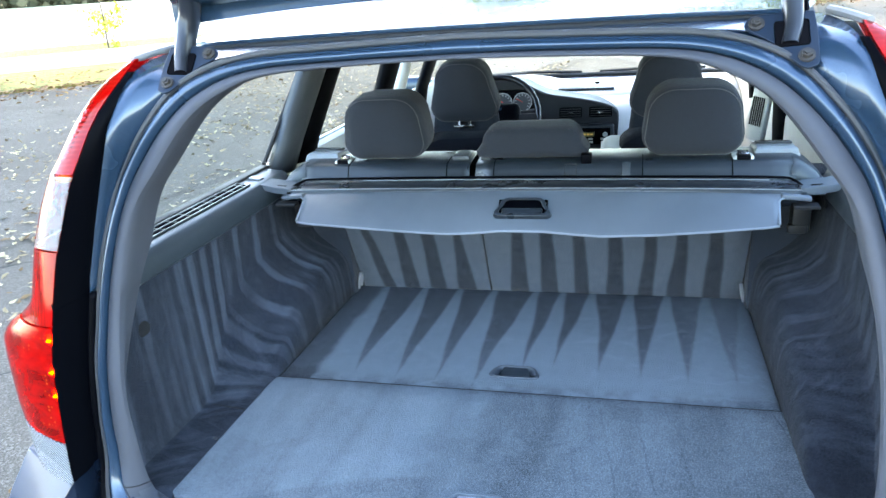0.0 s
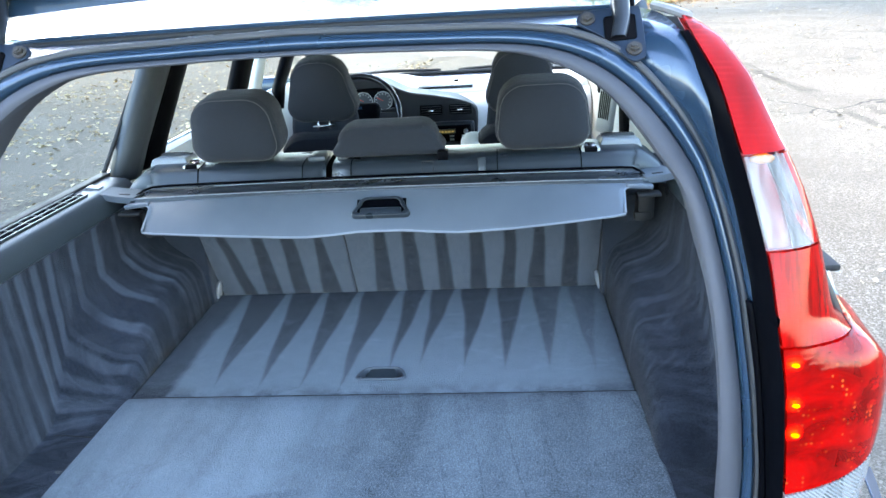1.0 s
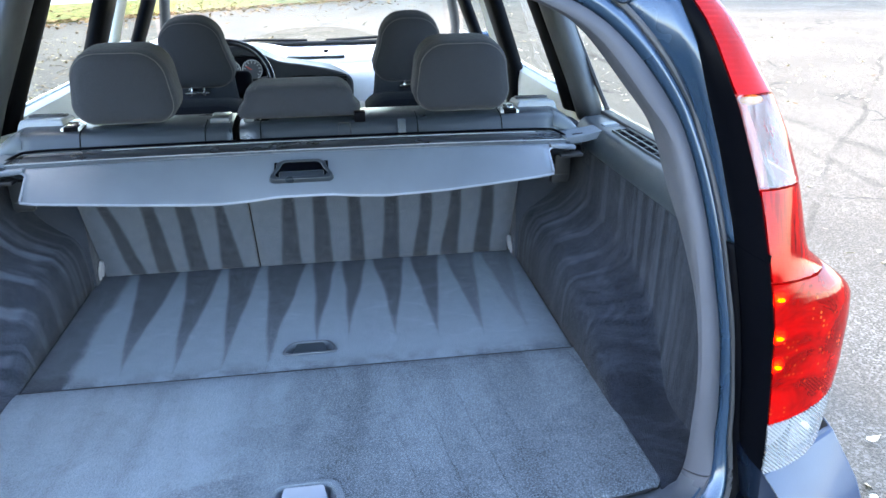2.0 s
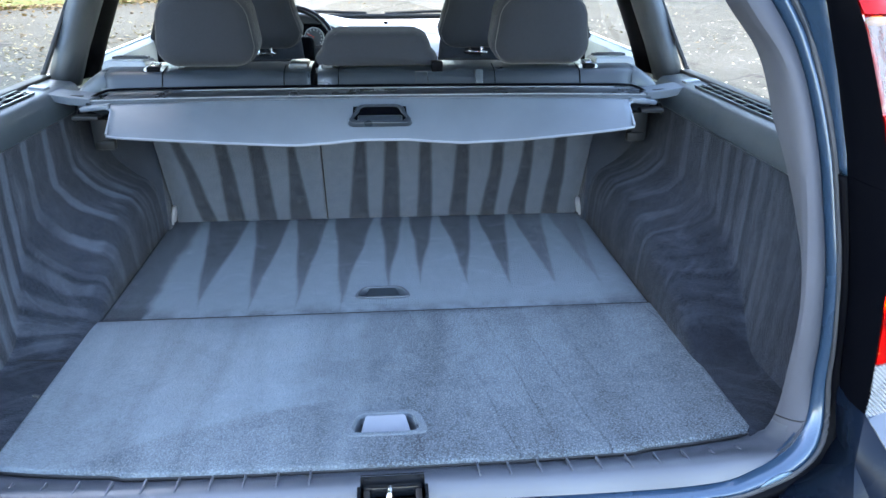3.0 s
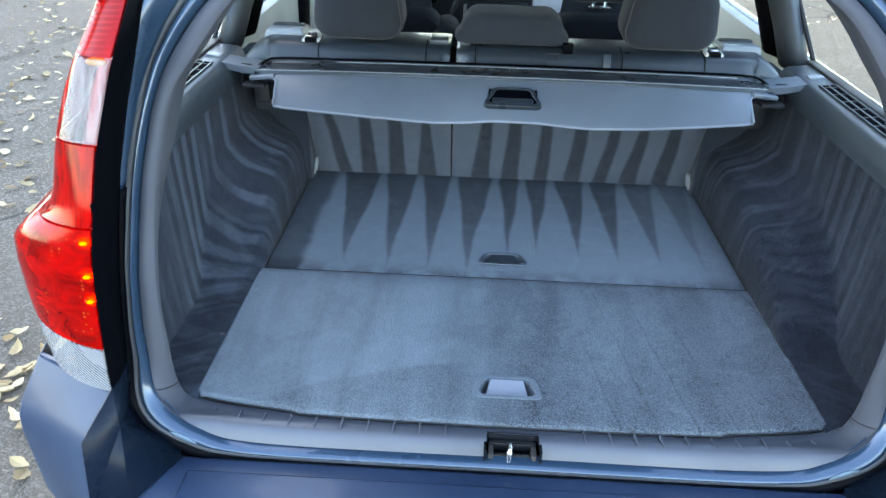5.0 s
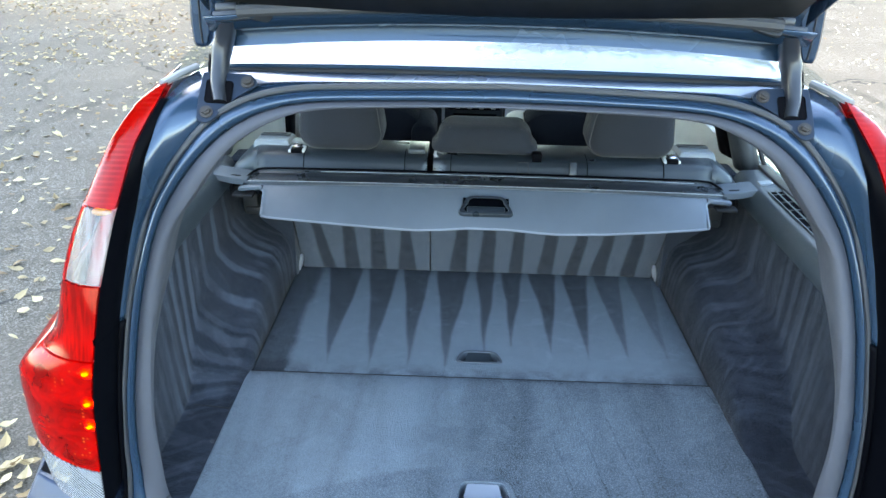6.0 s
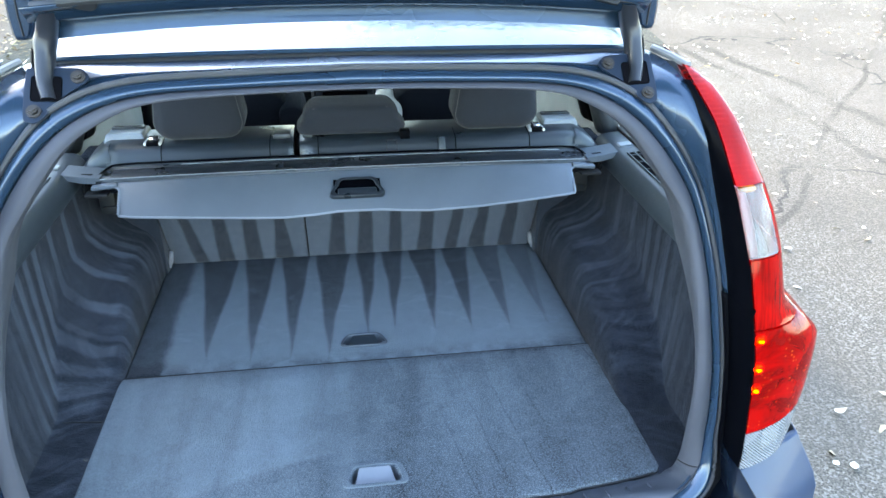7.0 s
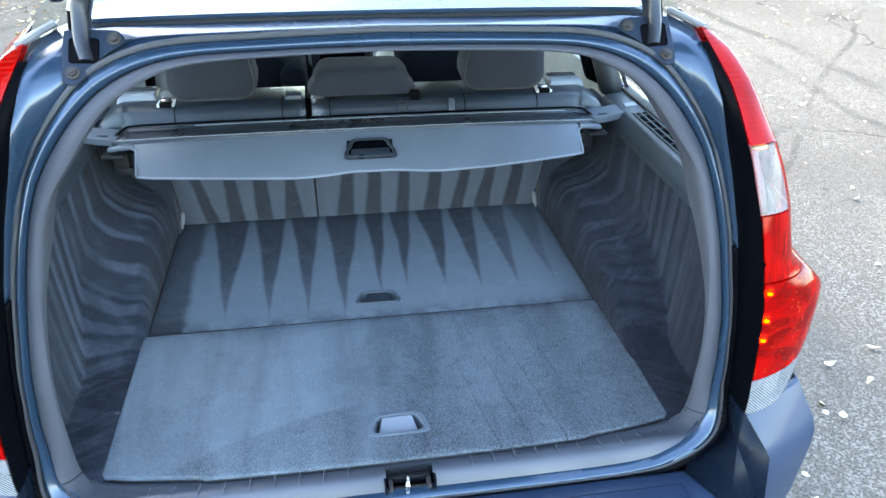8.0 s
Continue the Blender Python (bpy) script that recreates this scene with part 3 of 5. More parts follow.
def ring_row(f):
    """A rail of the trim between its inner and outer edge; along the bottom it lies flat as the loading sill."""
    row, pairs = [], between(inner, outer, f)
    level = float(np.interp(f, [0, .30, .40, .48, .58, .70, .78, .86, .93, 1], [.582, .5865, .5885, .591, .5945, SILL_Z, SILL_Z, .594, .587, .572]))
    for i, (x, y, z) in enumerate(pairs):
        low = sill_share(i, len(pairs))
        flat = level + (1 - f) * (inner[i][2] - .577) + f * (outer[i][2] - .571)
        row.append((x, y - 0.009 * math.sin(math.pi * f) ** .7 * (1 - low), z + (flat - z) * low))
    return row


ring = loft([inner_rail(0.075, 0.006), inner_rail(0.050, 0.003), inner_rail(0.030, 0.001), inner_rail(0.016, 0.0), inner_rail(0.006, 0.0),
             *[ring_row(f) for f in (.1, .22, .36, .42, .46, .49, .52, .58, .66, .74, .80, .85, .9, .95)], rail(OUT_KEYS, 0.0, -0.003), rail(OUT_KEYS, 0.012, 0.0)], True)
sill_bm = ring.copy()
is_low = lambda f: f.calc_center_median().z < .632
bmesh.ops.delete(ring, geom=[f for f in ring.faces if is_low(f)], context="FACES")
bmesh.ops.delete(sill_bm, geom=[f for f in sill_bm.faces if not is_low(f)], context="FACES")
for co, no in (((-.036, 0, 0), (1, 0, 0)), ((.051, 0, 0), (1, 0, 0)), ((0, -.060, 0), (0, 1, 0))):
    bmesh.ops.bisect_plane(sill_bm, geom=sill_bm.verts[:] + sill_bm.edges[:] + sill_bm.faces[:], plane_co=co, plane_no=no)
in_well = lambda c: -.036 < c.x < .051 and c.y < -.060
bmesh.ops.delete(sill_bm, geom=[f for f in sill_bm.faces if in_well(f.calc_center_median())], context="FACES")
part("opening_trim", ring, TRIM, car, "soft grey trim round the boot opening")
blue0, blue1 = rail(OUT_KEYS, 0.01, -0.002), rail(BLUE_KEYS, -0.003)


def flange_row(f):
    """The painted lip rolls over between the trim and the seal."""
    swell = 0.0125 * math.sin(math.pi * (0.02 + 0.90 * f)) ** .8
    return [(x, y - swell, z) for x, y, z in between(outer, blue1, f)]


part("opening_flange", loft([blue0, *[flange_row(f) for f in (.05, .18, .32, .46, .60, .74, .88)], blue1], True), PAINT, car, "glossy blue painted flange")
part("seal", tube(rail(BLUE_KEYS, -0.005, 0.004), 0.0048, 8, True), GATE_SEAL, car, "black rubber seal")
rim = both([tuple(p) for p in spline(RIM_KEYS, 8)])
frame_in = rail(BLUE_KEYS, 0.000, -0.001)
gutter = [(x, y, z - 0.005 * max(0.0, min(1.0, (z - 1.28) / .05))) for x, y, z in between(frame_in, rim, 0.40)]
gutter = [(x, y + 0.008 * soft_step(min((1.20 - z) / .08, (z - .62) / .10)), z) for x, y, z in gutter]
gutter_bm = loft([frame_in, gutter, between(gutter, rim, 0.5), rim], True)
# foot_bm is the lower gutter, made black to paint in its shade
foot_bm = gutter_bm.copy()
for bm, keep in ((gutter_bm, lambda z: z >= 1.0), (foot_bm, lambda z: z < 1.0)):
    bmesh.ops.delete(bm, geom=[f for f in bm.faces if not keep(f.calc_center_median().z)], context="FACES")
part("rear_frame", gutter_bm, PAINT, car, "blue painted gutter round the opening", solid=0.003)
part("gutter_shade", foot_bm, BLACK, car, "lower half of the gutter, coloured black for the shade in it", solid=0.003)
# joint between the sill and the trim above it
joint_at = next(i for i, p in enumerate(ring_row(.5)) if p[2] > .640)
for s in (1, -1):
    line = [ring_row(f)[joint_at] for f in np.linspace(.0, 1.0, 14)]
    part("trim_joint", tube([(s * x, y - .0004, z) for x, y, z in line], .0011, 5), RUBBER, car, "fine joint in the trim")
# clear stickers that guard the paint at the lower corners
for s in (1, -1):
    rows = []
    for k, (f0, f1) in zip(range(15, 20), ((.62, .72), (.48, .86), (.42, .90), (.44, .88), (.62, .74))):
        rows.append([tuple(np.array(flange_row(f)[k]) * (s, 1, 1) + (0, -.0014, .0008)) for f in np.linspace(f0, f1, 5)])
    part("guard_sticker", loft(rows), GUARD, car, "rounded clear sticker guarding the paint", solid=0.0008)

LAMP = [(1.349, .519, .528), (1.324, .528, .562), (1.275, .549, .592), (1.206, .562, .617), (1.144, .577, .644), (1.07, .594, .666), (.985, .605, .688),
        (.972, .607, .708), (.952, .610, .738), (.93, .612, .752), (.884, .616, .757), (.806, .620, .757), (.74, .622, .751), (.70, .621, .743)]


def lamp_y(z):
    return float(np.interp(z, [.7, .78, .92, 1.0, 1.09, 1.19, 1.25, 1.30, 1.35], [-.125, -.12, -.11, -.093, -.067, -.033, .01, .055, .115]))


def lamp_yo(z):
    return float(np.interp(z, [.7, .78, .92, .98, 1.0, 1.09, 1.19, 1.25, 1.30, 1.35], [-.06, -.055, -.055, -.05, -.04, -.035, -.01, .03, .07, .13]))


def lamp_row(z, sink=0.0):
    """One level of the tail lamp, from its inner edge round the corner to the car's side."""
    zs = [r[0] for r in LAMP][::-1]
    xi, xo = (float(np.interp(z, zs, [r[i] for r in LAMP][::-1])) for i in (1, 2))
    yi, yo = lamp_y(z), lamp_yo(z)
    lift = float(np.interp(z, [.70, .776, .96], [.022, .030, 0.0]))
    row = [(xi, yi + 0.036, z), (xi, yi + 0.010, z)] if not sink else []
    for u in np.linspace(0, 1, 9):
        c = math.sin(u * math.pi / 2)
        row.append((xi + (xo - xi) * (0.45 * u + 0.55 * c) - sink * 0.5 * u, yi + (yo - yi) * (1 - math.cos(u * math.pi / 2)) * 0.9 + (yo - yi) * 0.1 * u + sink, z + lift * u))
    for u in (0.3, 0.65, 1.0):
        row.append((xo + 0.018 * u - sink * 0.8, yo + 0.13 * u + sink, z + lift))
    return row


def lamp_piece(z0, z1, n, sink=0.0, gap=0.0015, first=0, last=99):
    rows = [lamp_row(z, sink)[first:last] for z in np.linspace(z0 + gap, z1 - gap, n)]
    if not sink:
        rows = [[(x, y + 0.006, z) for x, y, z in rows[0]]] + rows + [[(x, y + 0.006, z) for x, y, z in rows[-1]]]
    return loft(rows)


def tail_lamp(s):
    flip = (lambda b: b) if s > 0 else mirrored
    body = part("tail_lamp", flip(lamp_piece(.70, 1.345, 26, 0.042)), SATIN, car, "tall red and clear tail lamp, lit")
    part("red_lens", flip(lamp_piece(1.193, 1.349, 12)), RED_RIB, body, "plain red upper lens")
    part("clear_lens", flip(lamp_piece(1.085, 1.193, 6, last=9)), CLEAR, body, "clear lens")
    part("side_lens", flip(lamp_piece(1.085, 1.193, 6, first=8)), RED, body, "narrow red lens beside the clear one")
    part("stop_lens", flip(lamp_piece(.972, 1.085, 7)), RED, body, "plain red lens")
    part("fog_lens", flip(lamp_piece(.776, .972, 14)), RED_CELL, body, "bulging red lens with a fine cell pattern")
    part("reversing_lens", flip(lamp_piece(.70, .776, 6)), CLEAR_RIB, body, "clear ribbed lens")
    for z in (.945, .893, .852):
        b = bmesh.new()
        bmesh.ops.create_uvsphere(b, u_segments=12, v_segments=8, radius=0.0034)
        bmesh.ops.scale(b, vec=(1.5, 1.0, 0.8), verts=b.verts)
        xi = float(np.interp(z, [.7, .97], [.622, .607]))
        turned(b, Matrix.Translation((xi + 0.019, lamp_y(z) + 0.013, z)))
        part("bulb", flip(b), LAMP_ON, body, "small lit bulb")
        b = disc((xi + 0.019, lamp_y(z) + 0.0185, z), .013, .002, "y", 20, .011)
        part("bulb_cup", flip(b), LINER, body, "pale reflector cup behind the bulb")
    b = bmesh.new()
    bmesh.ops.create_uvsphere(b, u_segments=12, v_segments=8, radius=0.008)
    turned(b, Matrix.Translation((.590, lamp_y(1.185) + 0.016, 1.186)) @ Matrix.Diagonal((1.9, 1, .8, 1)))
    part("bulb", flip(b), AMBER, body, "amber indicator bulb")
    lx = lambda z: float(np.interp(z, [r[0] for r in LAMP][::-1], [r[1] for r in LAMP][::-1]))
    edge = [(z, x, y) for x, y, z in RIM_KEYS[3:12]]
    at = lambda z, q: float(np.interp(z, [e[0] for e in edge], [e[q] for e in edge]))
    for zs in (np.linspace(.708, .9985, 12), np.linspace(.999, 1.330, 14)):
        rows = []
        for z in zs:
            a, ya, c, y = at(z, 1), at(z, 2), lx(z) - 0.0015, lamp_y(z) - 0.004
            rows.append([(a + .004, ya + 0.012, z), (a + .0005, ya + .002, z), (a - .001, ya - .004, z), ((a + c) / 2 - .004, (ya + y) / 2 - 0.002, z), (c - 0.002, y + .002, z), (c + .001, y + 0.012, z)])
        if zs[0] < .9:
            rows += [[(x + .002, y + .002, z + .001) for x, y, z in rows[-1]], [(x + .003, y + .002, z + .010) for x, y, z in rows[-1]]]
        part("pillar_trim", flip(loft(rows)), BLACK, car, "gloss black trim beside the tail lamp")


for s in (1, -1):
    tail_lamp(s)

GLOSS = plastic("gloss_black", (0.006, 0.007, 0.009), 0.16, 200, 0.05, 0.5)
STEEL = plastic("weathered_steel", (0.038, 0.034, 0.032), 0.55, 300, 0.4, 0.2)
# ribs of the sill and the latch in its well
sill = part("sill_plate", sill_bm, SILL, car, "grey plastic loading sill with ribs")
for xs, lean in (([-.104 - i * .044 for i in range(10)], -5), ([.127 + i * .0425 for i in range(10)], 9)):
    for x in xs:
        b = box(-.0014, .0014, -.013, .013, -.003, .0036, 0.001, 2)
        for v in b.verts:
            v.co.z -= 0.0030 * max(0.0, (-.004 - v.co.y) / .011) ** 2
        turned(b, Matrix.Translation((x, -.058 + .008 * max(0.0, (abs(x) - .36) / .14), SILL_Z - .001)) @ pose(0, 0, 0, 0, 0, lean * abs(x) / .3))
        part("rib", b, SILL, sill, "raised rib on the sill")
well = box(-.040, -.036, -.096, -.056, .545, .5935)
box(.051, .055, -.096, -.056, .545, .5935, bm=well)
box(-.036, .051, -.060, -.056, .545, .5955, bm=well)
box(-.040, .055, -.096, -.056, .541, .545, bm=well)
pocket = part("latch", well, GLOSS, car, "black latch recess with a bright striker")
part("latch_plate", box(-.033, .048, -.070, -.061, .566, .584, .003), GLOSS, pocket, "black plastic latch cover")
part("latch_bar", box(-.034, .049, -.086, -.081, .568, .575, .002), GLOSS, pocket)
part("striker", tube(spline([(.002, -.093, .556), (.002, -.093, .582), (.003, -.089, .590), (.004, -.078, .590), (.005, -.073, .582), (.005, -.073, .556)], 4), .0040, 10), CHROME, pocket, "bright steel striker loop")
for x in (-.028, .043):
    part("latch_clip", box(x - .004, x + .004, -.092, -.064, .560, .580, .002), STEEL, pocket)

# bumper: a low step in the middle, raised blocks at the corners
def bumper():
    xs = np.linspace(-.62, .62, 31)
    prof = [(-.098, .545), (-.112, .552), (-.150, .552), (-.205, .546), (-.232, .528), (-.245, .48), (-.245, .40), (-.22, .30), (-.10, .26)]
    rows = [[(x, y + 0.16 * max(0, abs(x) - .45) ** 2, z) for x in xs] for y, z in prof]
    main = part("bumper", loft(rows), BUMPER, car, "blue painted bumper with a loading step", solid=0.004)
    part("step_pad", box(-.52, .52, -.212, -.138, .545, .5590, .006, 3), BUMPER, main, "flat step on the bumper")
    for s in (1, -1):
        a, b = np.array((.622, -.125, .701)), np.array((.768, -.060, .712))
        c, d = np.array((.806, -.105, .622)), np.array((.662, -.172, .634))
        e, f = np.array((.800, -.100, .45)), np.array((.645, -.215, .45))
        g, h = np.array((.76, -.08, .27)), np.array((.62, -.17, .27))
        b2, c2, e2, g2 = (np.array(p) for p in ((.80, .10, .712), (.86, .10, .622), (.86, .10, .45), (.82, .10, .27)))
        rows = []
        for p, m, q in ((a, b, b2), (d, c, c2), (f, e, e2), (h, g, g2)):
            rows.append([tuple(v) for v in list(np.linspace(p, m, 8)) + list(np.linspace(m, q, 6))[1:]])
        row0 = [(x, y + 0.012, z - 0.002) for x, y, z in rows[0]]
        fold = [tuple(np.array(p) * .25 + np.array(q) * .75) for p, q in zip(rows[0], rows[1])]
        drop = [tuple(np.array(p) * .78 + np.array(q) * .22) for p, q in zip(rows[1], rows[2])]
        edge = [tuple(np.array(m) * .5 + (np.array(p) + np.array(q)) * .25) for m, p, q in zip(rows[1], fold, drop)]
        bm = loft([row0, rows[0], fold, edge, drop, rows[2], rows[3]])
        part("corner_block", bm if s > 0 else mirrored(bm), BUMPER, main, "raised blue bumper corner", bevel=0.009)
        # inner face: bumper blue taken near black to paint in its shade
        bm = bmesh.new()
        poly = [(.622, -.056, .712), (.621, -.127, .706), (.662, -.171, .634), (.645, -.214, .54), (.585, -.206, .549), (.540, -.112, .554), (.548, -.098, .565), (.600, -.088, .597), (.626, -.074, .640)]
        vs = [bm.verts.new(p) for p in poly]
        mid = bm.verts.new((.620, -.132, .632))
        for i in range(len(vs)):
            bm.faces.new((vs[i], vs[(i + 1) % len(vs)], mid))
        part("corner_cheek", bm if s > 0 else mirrored(bm), SHADED_BUMPER, main, "inner face of the bumper corner, its blue darkened for shade", solid=0.003)


bumper()

# ---- hinges, roof edge and the open tailgate ----
def outline_xy(pts):
    """A rounded closed outline through the points."""
    return [(float(x), -float(y)) for x, y in spline(pts, 4, True)]


HINGE = plastic("hinge_paint", (0.009, 0.016, 0.029), 0.5, 200, 0.2, 0.2)
def hinge(s):
    flip = (lambda q: q) if s > 0 else mirrored
    n = Vector((-.09, -.74, .67)).normalized()
    d = (Vector((1, 0, 0)) - n * n.x).normalized()
    e = n.cross(d)
    spot = Matrix.Translation((.4275, .1135, 1.3262)) @ Matrix((d, e, n)).transposed().to_4x4()
    bm = prism(outline_xy([(-.041, .024), (-.034, .040), (-.018, .043), (.034, .042), (.042, .032), (.043, -.030), (.036, -.043), (.020, -.040), (-.010, -.002)]), -.001, .003)
    turned(bm, spot @ pose(0, 0, 0, 90))
    base = part("hinge", flip(bm), HINGE, car, "painted hinge plate with two bolts and a black arm", bevel=0.001)
    part("hinge_well", flip(turned(box(-.007, .034, -.011, .028, .001, .0048, .004), spot)), VOID, base, "dark slot for the hinge arm")
    for u, v in ((-.0275, .028), (.0285, -.027)):
        b = disc((u, v, .0045), .0100, .003, "z", 16)
        disc((u, v, .008), .0066, .007, "z", 6, bm=b)
        disc((u, v, .012), .0035, .003, "z", 8, bm=b)
        part("bolt", flip(turned(b, spot)), STEEL, base, "weathered hexagon bolt")
    pts = spline([(s * .437, .112, 1.318), (s * .4435, .130, 1.343), (s * .442, .150, 1.385), (s * .433, .152, 1.415), (s * .422, .138, 1.446)], 6)
    rows = []
    for i, p in enumerate(pts):
        t = Vector(pts[min(i + 1, len(pts) - 1)] - pts[max(i - 1, 0)]).normalized()
        u = Vector((1, 0, 0))
        v = t.cross(u).normalized()
        wide = float(np.interp(i / (len(pts) - 1), [0, .45, .55, 1], [.0108, .0118, .0150, .0145]))
        rows.append([Vector(p) + u * (wide * a) + v * (0.0175 * c) for a, c in [(math.copysign(abs(math.cos(q)) ** .6, math.cos(q)), math.copysign(abs(math.sin(q)) ** .6, math.sin(q))) for q in np.linspace(0, 2 * math.pi, 14, endpoint=False)]])
    part("hinge_arm", loft(rows, True), ARM, base, "black curved hinge arm")
    stay = [Vector(p) + Vector((s * .0165, .004, 0)) for p in pts[:int(len(pts) * .55)]]
    part("hinge_stay", tube([tuple(p) for p in stay], .0040, 8), BLACK, base, "thin black stay beside the arm")
    foot = box(-.028, .028, -.014, .014, -.008, .008, .003)
    box(-.024, .010, -.010, .010, .006, .020, .004, bm=foot)
    turned(foot, Matrix.Translation((s * .412, .134, 1.447)) @ pose(0, 0, 0, -12, s * 6))
    part("hinge_foot", foot, ARM, base, "black hinge foot on the tailgate")
    mount = prism(outline_xy([(-.040, -.010), (-.030, -.017), (.020, -.014), (.036, -.004), (.034, .012), (.016, .016), (-.030, .012)]), -.005, .005)
    disc((.012, -.007, .002), .0105, .008, "y", 20, bm=mount)
    turned(mount, Matrix.Translation((s * .378, .122, 1.454)) @ pose(0, 0, 0, -30, s * 14, 0 if s > 0 else 180) @ Matrix.Scale(.72, 4))
    part("hinge_mount", mount, SHELL, base, "grey oblong mount with a round boss", bevel=0.002)


for s in (1, -1):
    hinge(s)


def roof_z(x, y):
    z = np.interp(y, [.205, .25, .32, .5, .9, 1.5, 2.1, 2.5, 2.75], [1.366, 1.3755, 1.388, 1.408, 1.436, 1.452, 1.442, 1.41, 1.37])
    return float(z) - (0.045 * (abs(x) / 0.62) ** 4 + 0.02 * (x / 0.6) ** 2) * float(np.interp(y, [.2, .6], [.2, 1.0]))


def roof():
    ys = [.205, .225, .25, .27, .32, .4, .5, .7, .9, 1.2, 1.5, 1.8, 2.1, 2.3, 2.5, 2.75]
    rows = []
    for y in ys:
        w = float(np.interp(y, [.205, .25, .6, 1.5, 2.75], [.474, .492, .565, .60, .55]))
        rows.append([(x, y, roof_z(x, y)) for x in np.linspace(-w, w, 25)])
    rows.insert(0, [(x, y - 0.001, z - 0.014) for x, y, z in rows[0]])
    part("roof", loft(rows), PAINT, car, "glossy blue roof reflecting the sky", solid=0.003)
    rows = [[(x * 0.985, y, z - 0.05) for x, y, z in r] for r in rows[1:]]
    part("headliner", loft(rows), LINER, car, "pale cloth headliner")
    strip = [(x, .202, roof_z(x, .205) - .010) for x in np.linspace(-.47, .47, 41)]
    part("roof_seal", tube(strip, .0042, 8), RUBBER, car, "black rubber strip along the roof's edge")
    for s in (1, -1):
        pts = [(s * .497, .19, 1.358), (s * .513, .155, 1.353), (s * .528, .115, 1.346)]
        part("roof_end_cap", tube(spline(pts, 4), .0062, 8), STRIP, car, "satin grey end of the roof strip")


roof()


def tailgate():
    gate = thing_part("tailgate", car)
    rise = math.tan(radians(40))
    # outer skin: from the edge above the roof back and up over the opening
    def hw(d):
        return float(np.interp(d, [0, .06, .2, .45, .65], [.462, .466, .50, .55, .57]))
    rows = []
    for d in np.linspace(0, .65, 14):
        w = hw(d)
        rows.append([(x, .235 - d, 1.418 + d * rise + 0.075 * min(1, d / .10) ** .6 - 0.02 * (x / w) ** 2) for x in np.linspace(-w, w, 17)])
    part("gate_skin", loft(rows), PAINT, gate, "blue tailgate skin", solid=0.004)
    # flange that faces back when the gate stands open
    prof = [(.235, 1.419), (.205, 1.410), (.188, 1.412), (.196, 1.434), (.190, 1.436), (.150, 1.445), (.140, 1.456), (.128, 1.466)]
    rows = []
    for y, z in prof:
        rows.append([(x, y - 0.02 * (abs(x) / .48) ** 3, z - 0.020 * (abs(x) / .48) ** 2.2) for x in np.linspace(-.450, .450, 31)])
    part("gate_flange", loft(rows), PAINT, gate, "blue painted inner flange of the tailgate", solid=0.003)
    for s in (1, -1):
        rows = [[(s * (hw(d) + 0.001), .235 - d, 1.405 + d * rise + a * 0.085) for d in np.linspace(.05, .65, 12)] for a in (0.0, 0.5, 1.0)]
        part("gate_side", loft(rows), PAINT, gate, "blue side edge of the tailgate", solid=0.003)
    for s in (1, -1):
        rows = []
        for z, inn, out in ((1.386, .462, .483), (1.394, .457, .486), (1.42, .449, .487), (1.46, .441, .485), (1.50, .434, .481), (1.56, .428, .478)):
            rows.append([(s * x, y, z) for x, y in ((inn + .020, .240), (inn + .021, .218), (inn + .026, .211), (out + .016, .211), (out + .021, .217), (out + .022, .27))])
        part("gate_cheek", loft(rows), PAINT, gate, "blue side fold of the tailgate", solid=0.003)
        part("cheek_seam", tube([(s * .490, .2105, 1.392), (s * .491, .2105, 1.42), (s * .489, .2105, 1.47), (s * .484, .2105, 1.54)], .0016, 6), RUBBER, gate, "black seam line")
    part("flange_seam", tube([(x, .1915 - 0.02 * (abs(x) / .48) ** 3, 1.4355 - 0.020 * (abs(x) / .48) ** 2.2) for x in np.linspace(-.42, .42, 31)], .0020, 6), RUBBER, gate, "dark seam along the flange")
    pts = [(x, .126 - 0.02 * (abs(x) / .48) ** 3, 1.469 - 0.018 * (abs(x) / .48) ** 2.2) for x in np.linspace(-.40, .40, 41)]
    part("gate_seal", tube(pts, .009, 8), GATE_SEAL, gate, "grey rubber seal on the tailgate")
    rows = []
    for d in np.linspace(0, .54, 10):
        w = hw(d + .1) - 0.06
        rows.append([(x, .115 - d, 1.474 + d * rise - 0.012 * math.cos(x / w * 1.5)) for x in np.linspace(-w, w, 15)])
    part("gate_lining", loft(rows), SHELL, gate, "dark grey inner lining of the tailgate", solid=0.004)
    return gate


def thing_part(name, parent, label=""):
    ob = new(name)
    ob.parent = parent
    if label:
        ob["label"] = label
    return ob


tailgate()

# ---- sides of the body, windows and pillars ----
def wall_x(z, y=1.0):
    """Half width of the cabin's sides at a height; the sides draw in towards the back."""
    back = min(1.0, max(0.0, (.95 - y) / .85))
    return 0.752 - (0.30 + 0.26 * back) * max(0.0, z - 0.98) - 0.03 * back ** 2


def slab(corners, thick, n=6):
    """A pillar between four corners in y, z (bottom rear, bottom front, top front, top rear), following the cabin's side."""
    (y0, z0), (y1, z1), (y2, z2), (y3, z3) = corners
    rows = []
    for u in np.linspace(0, 1, n):
        r = []
        for v in np.linspace(0, 1, 5):
            y = (1 - u) * ((1 - v) * y0 + v * y1) + u * ((1 - v) * y3 + v * y2)
            z = (1 - u) * ((1 - v) * z0 + v * z1) + u * ((1 - v) * z3 + v * z2)
            r.append((wall_x(z, y) - 0.018 * math.sin(v * math.pi) - thick, y, z))
        rows.append(r)
    return loft(rows)


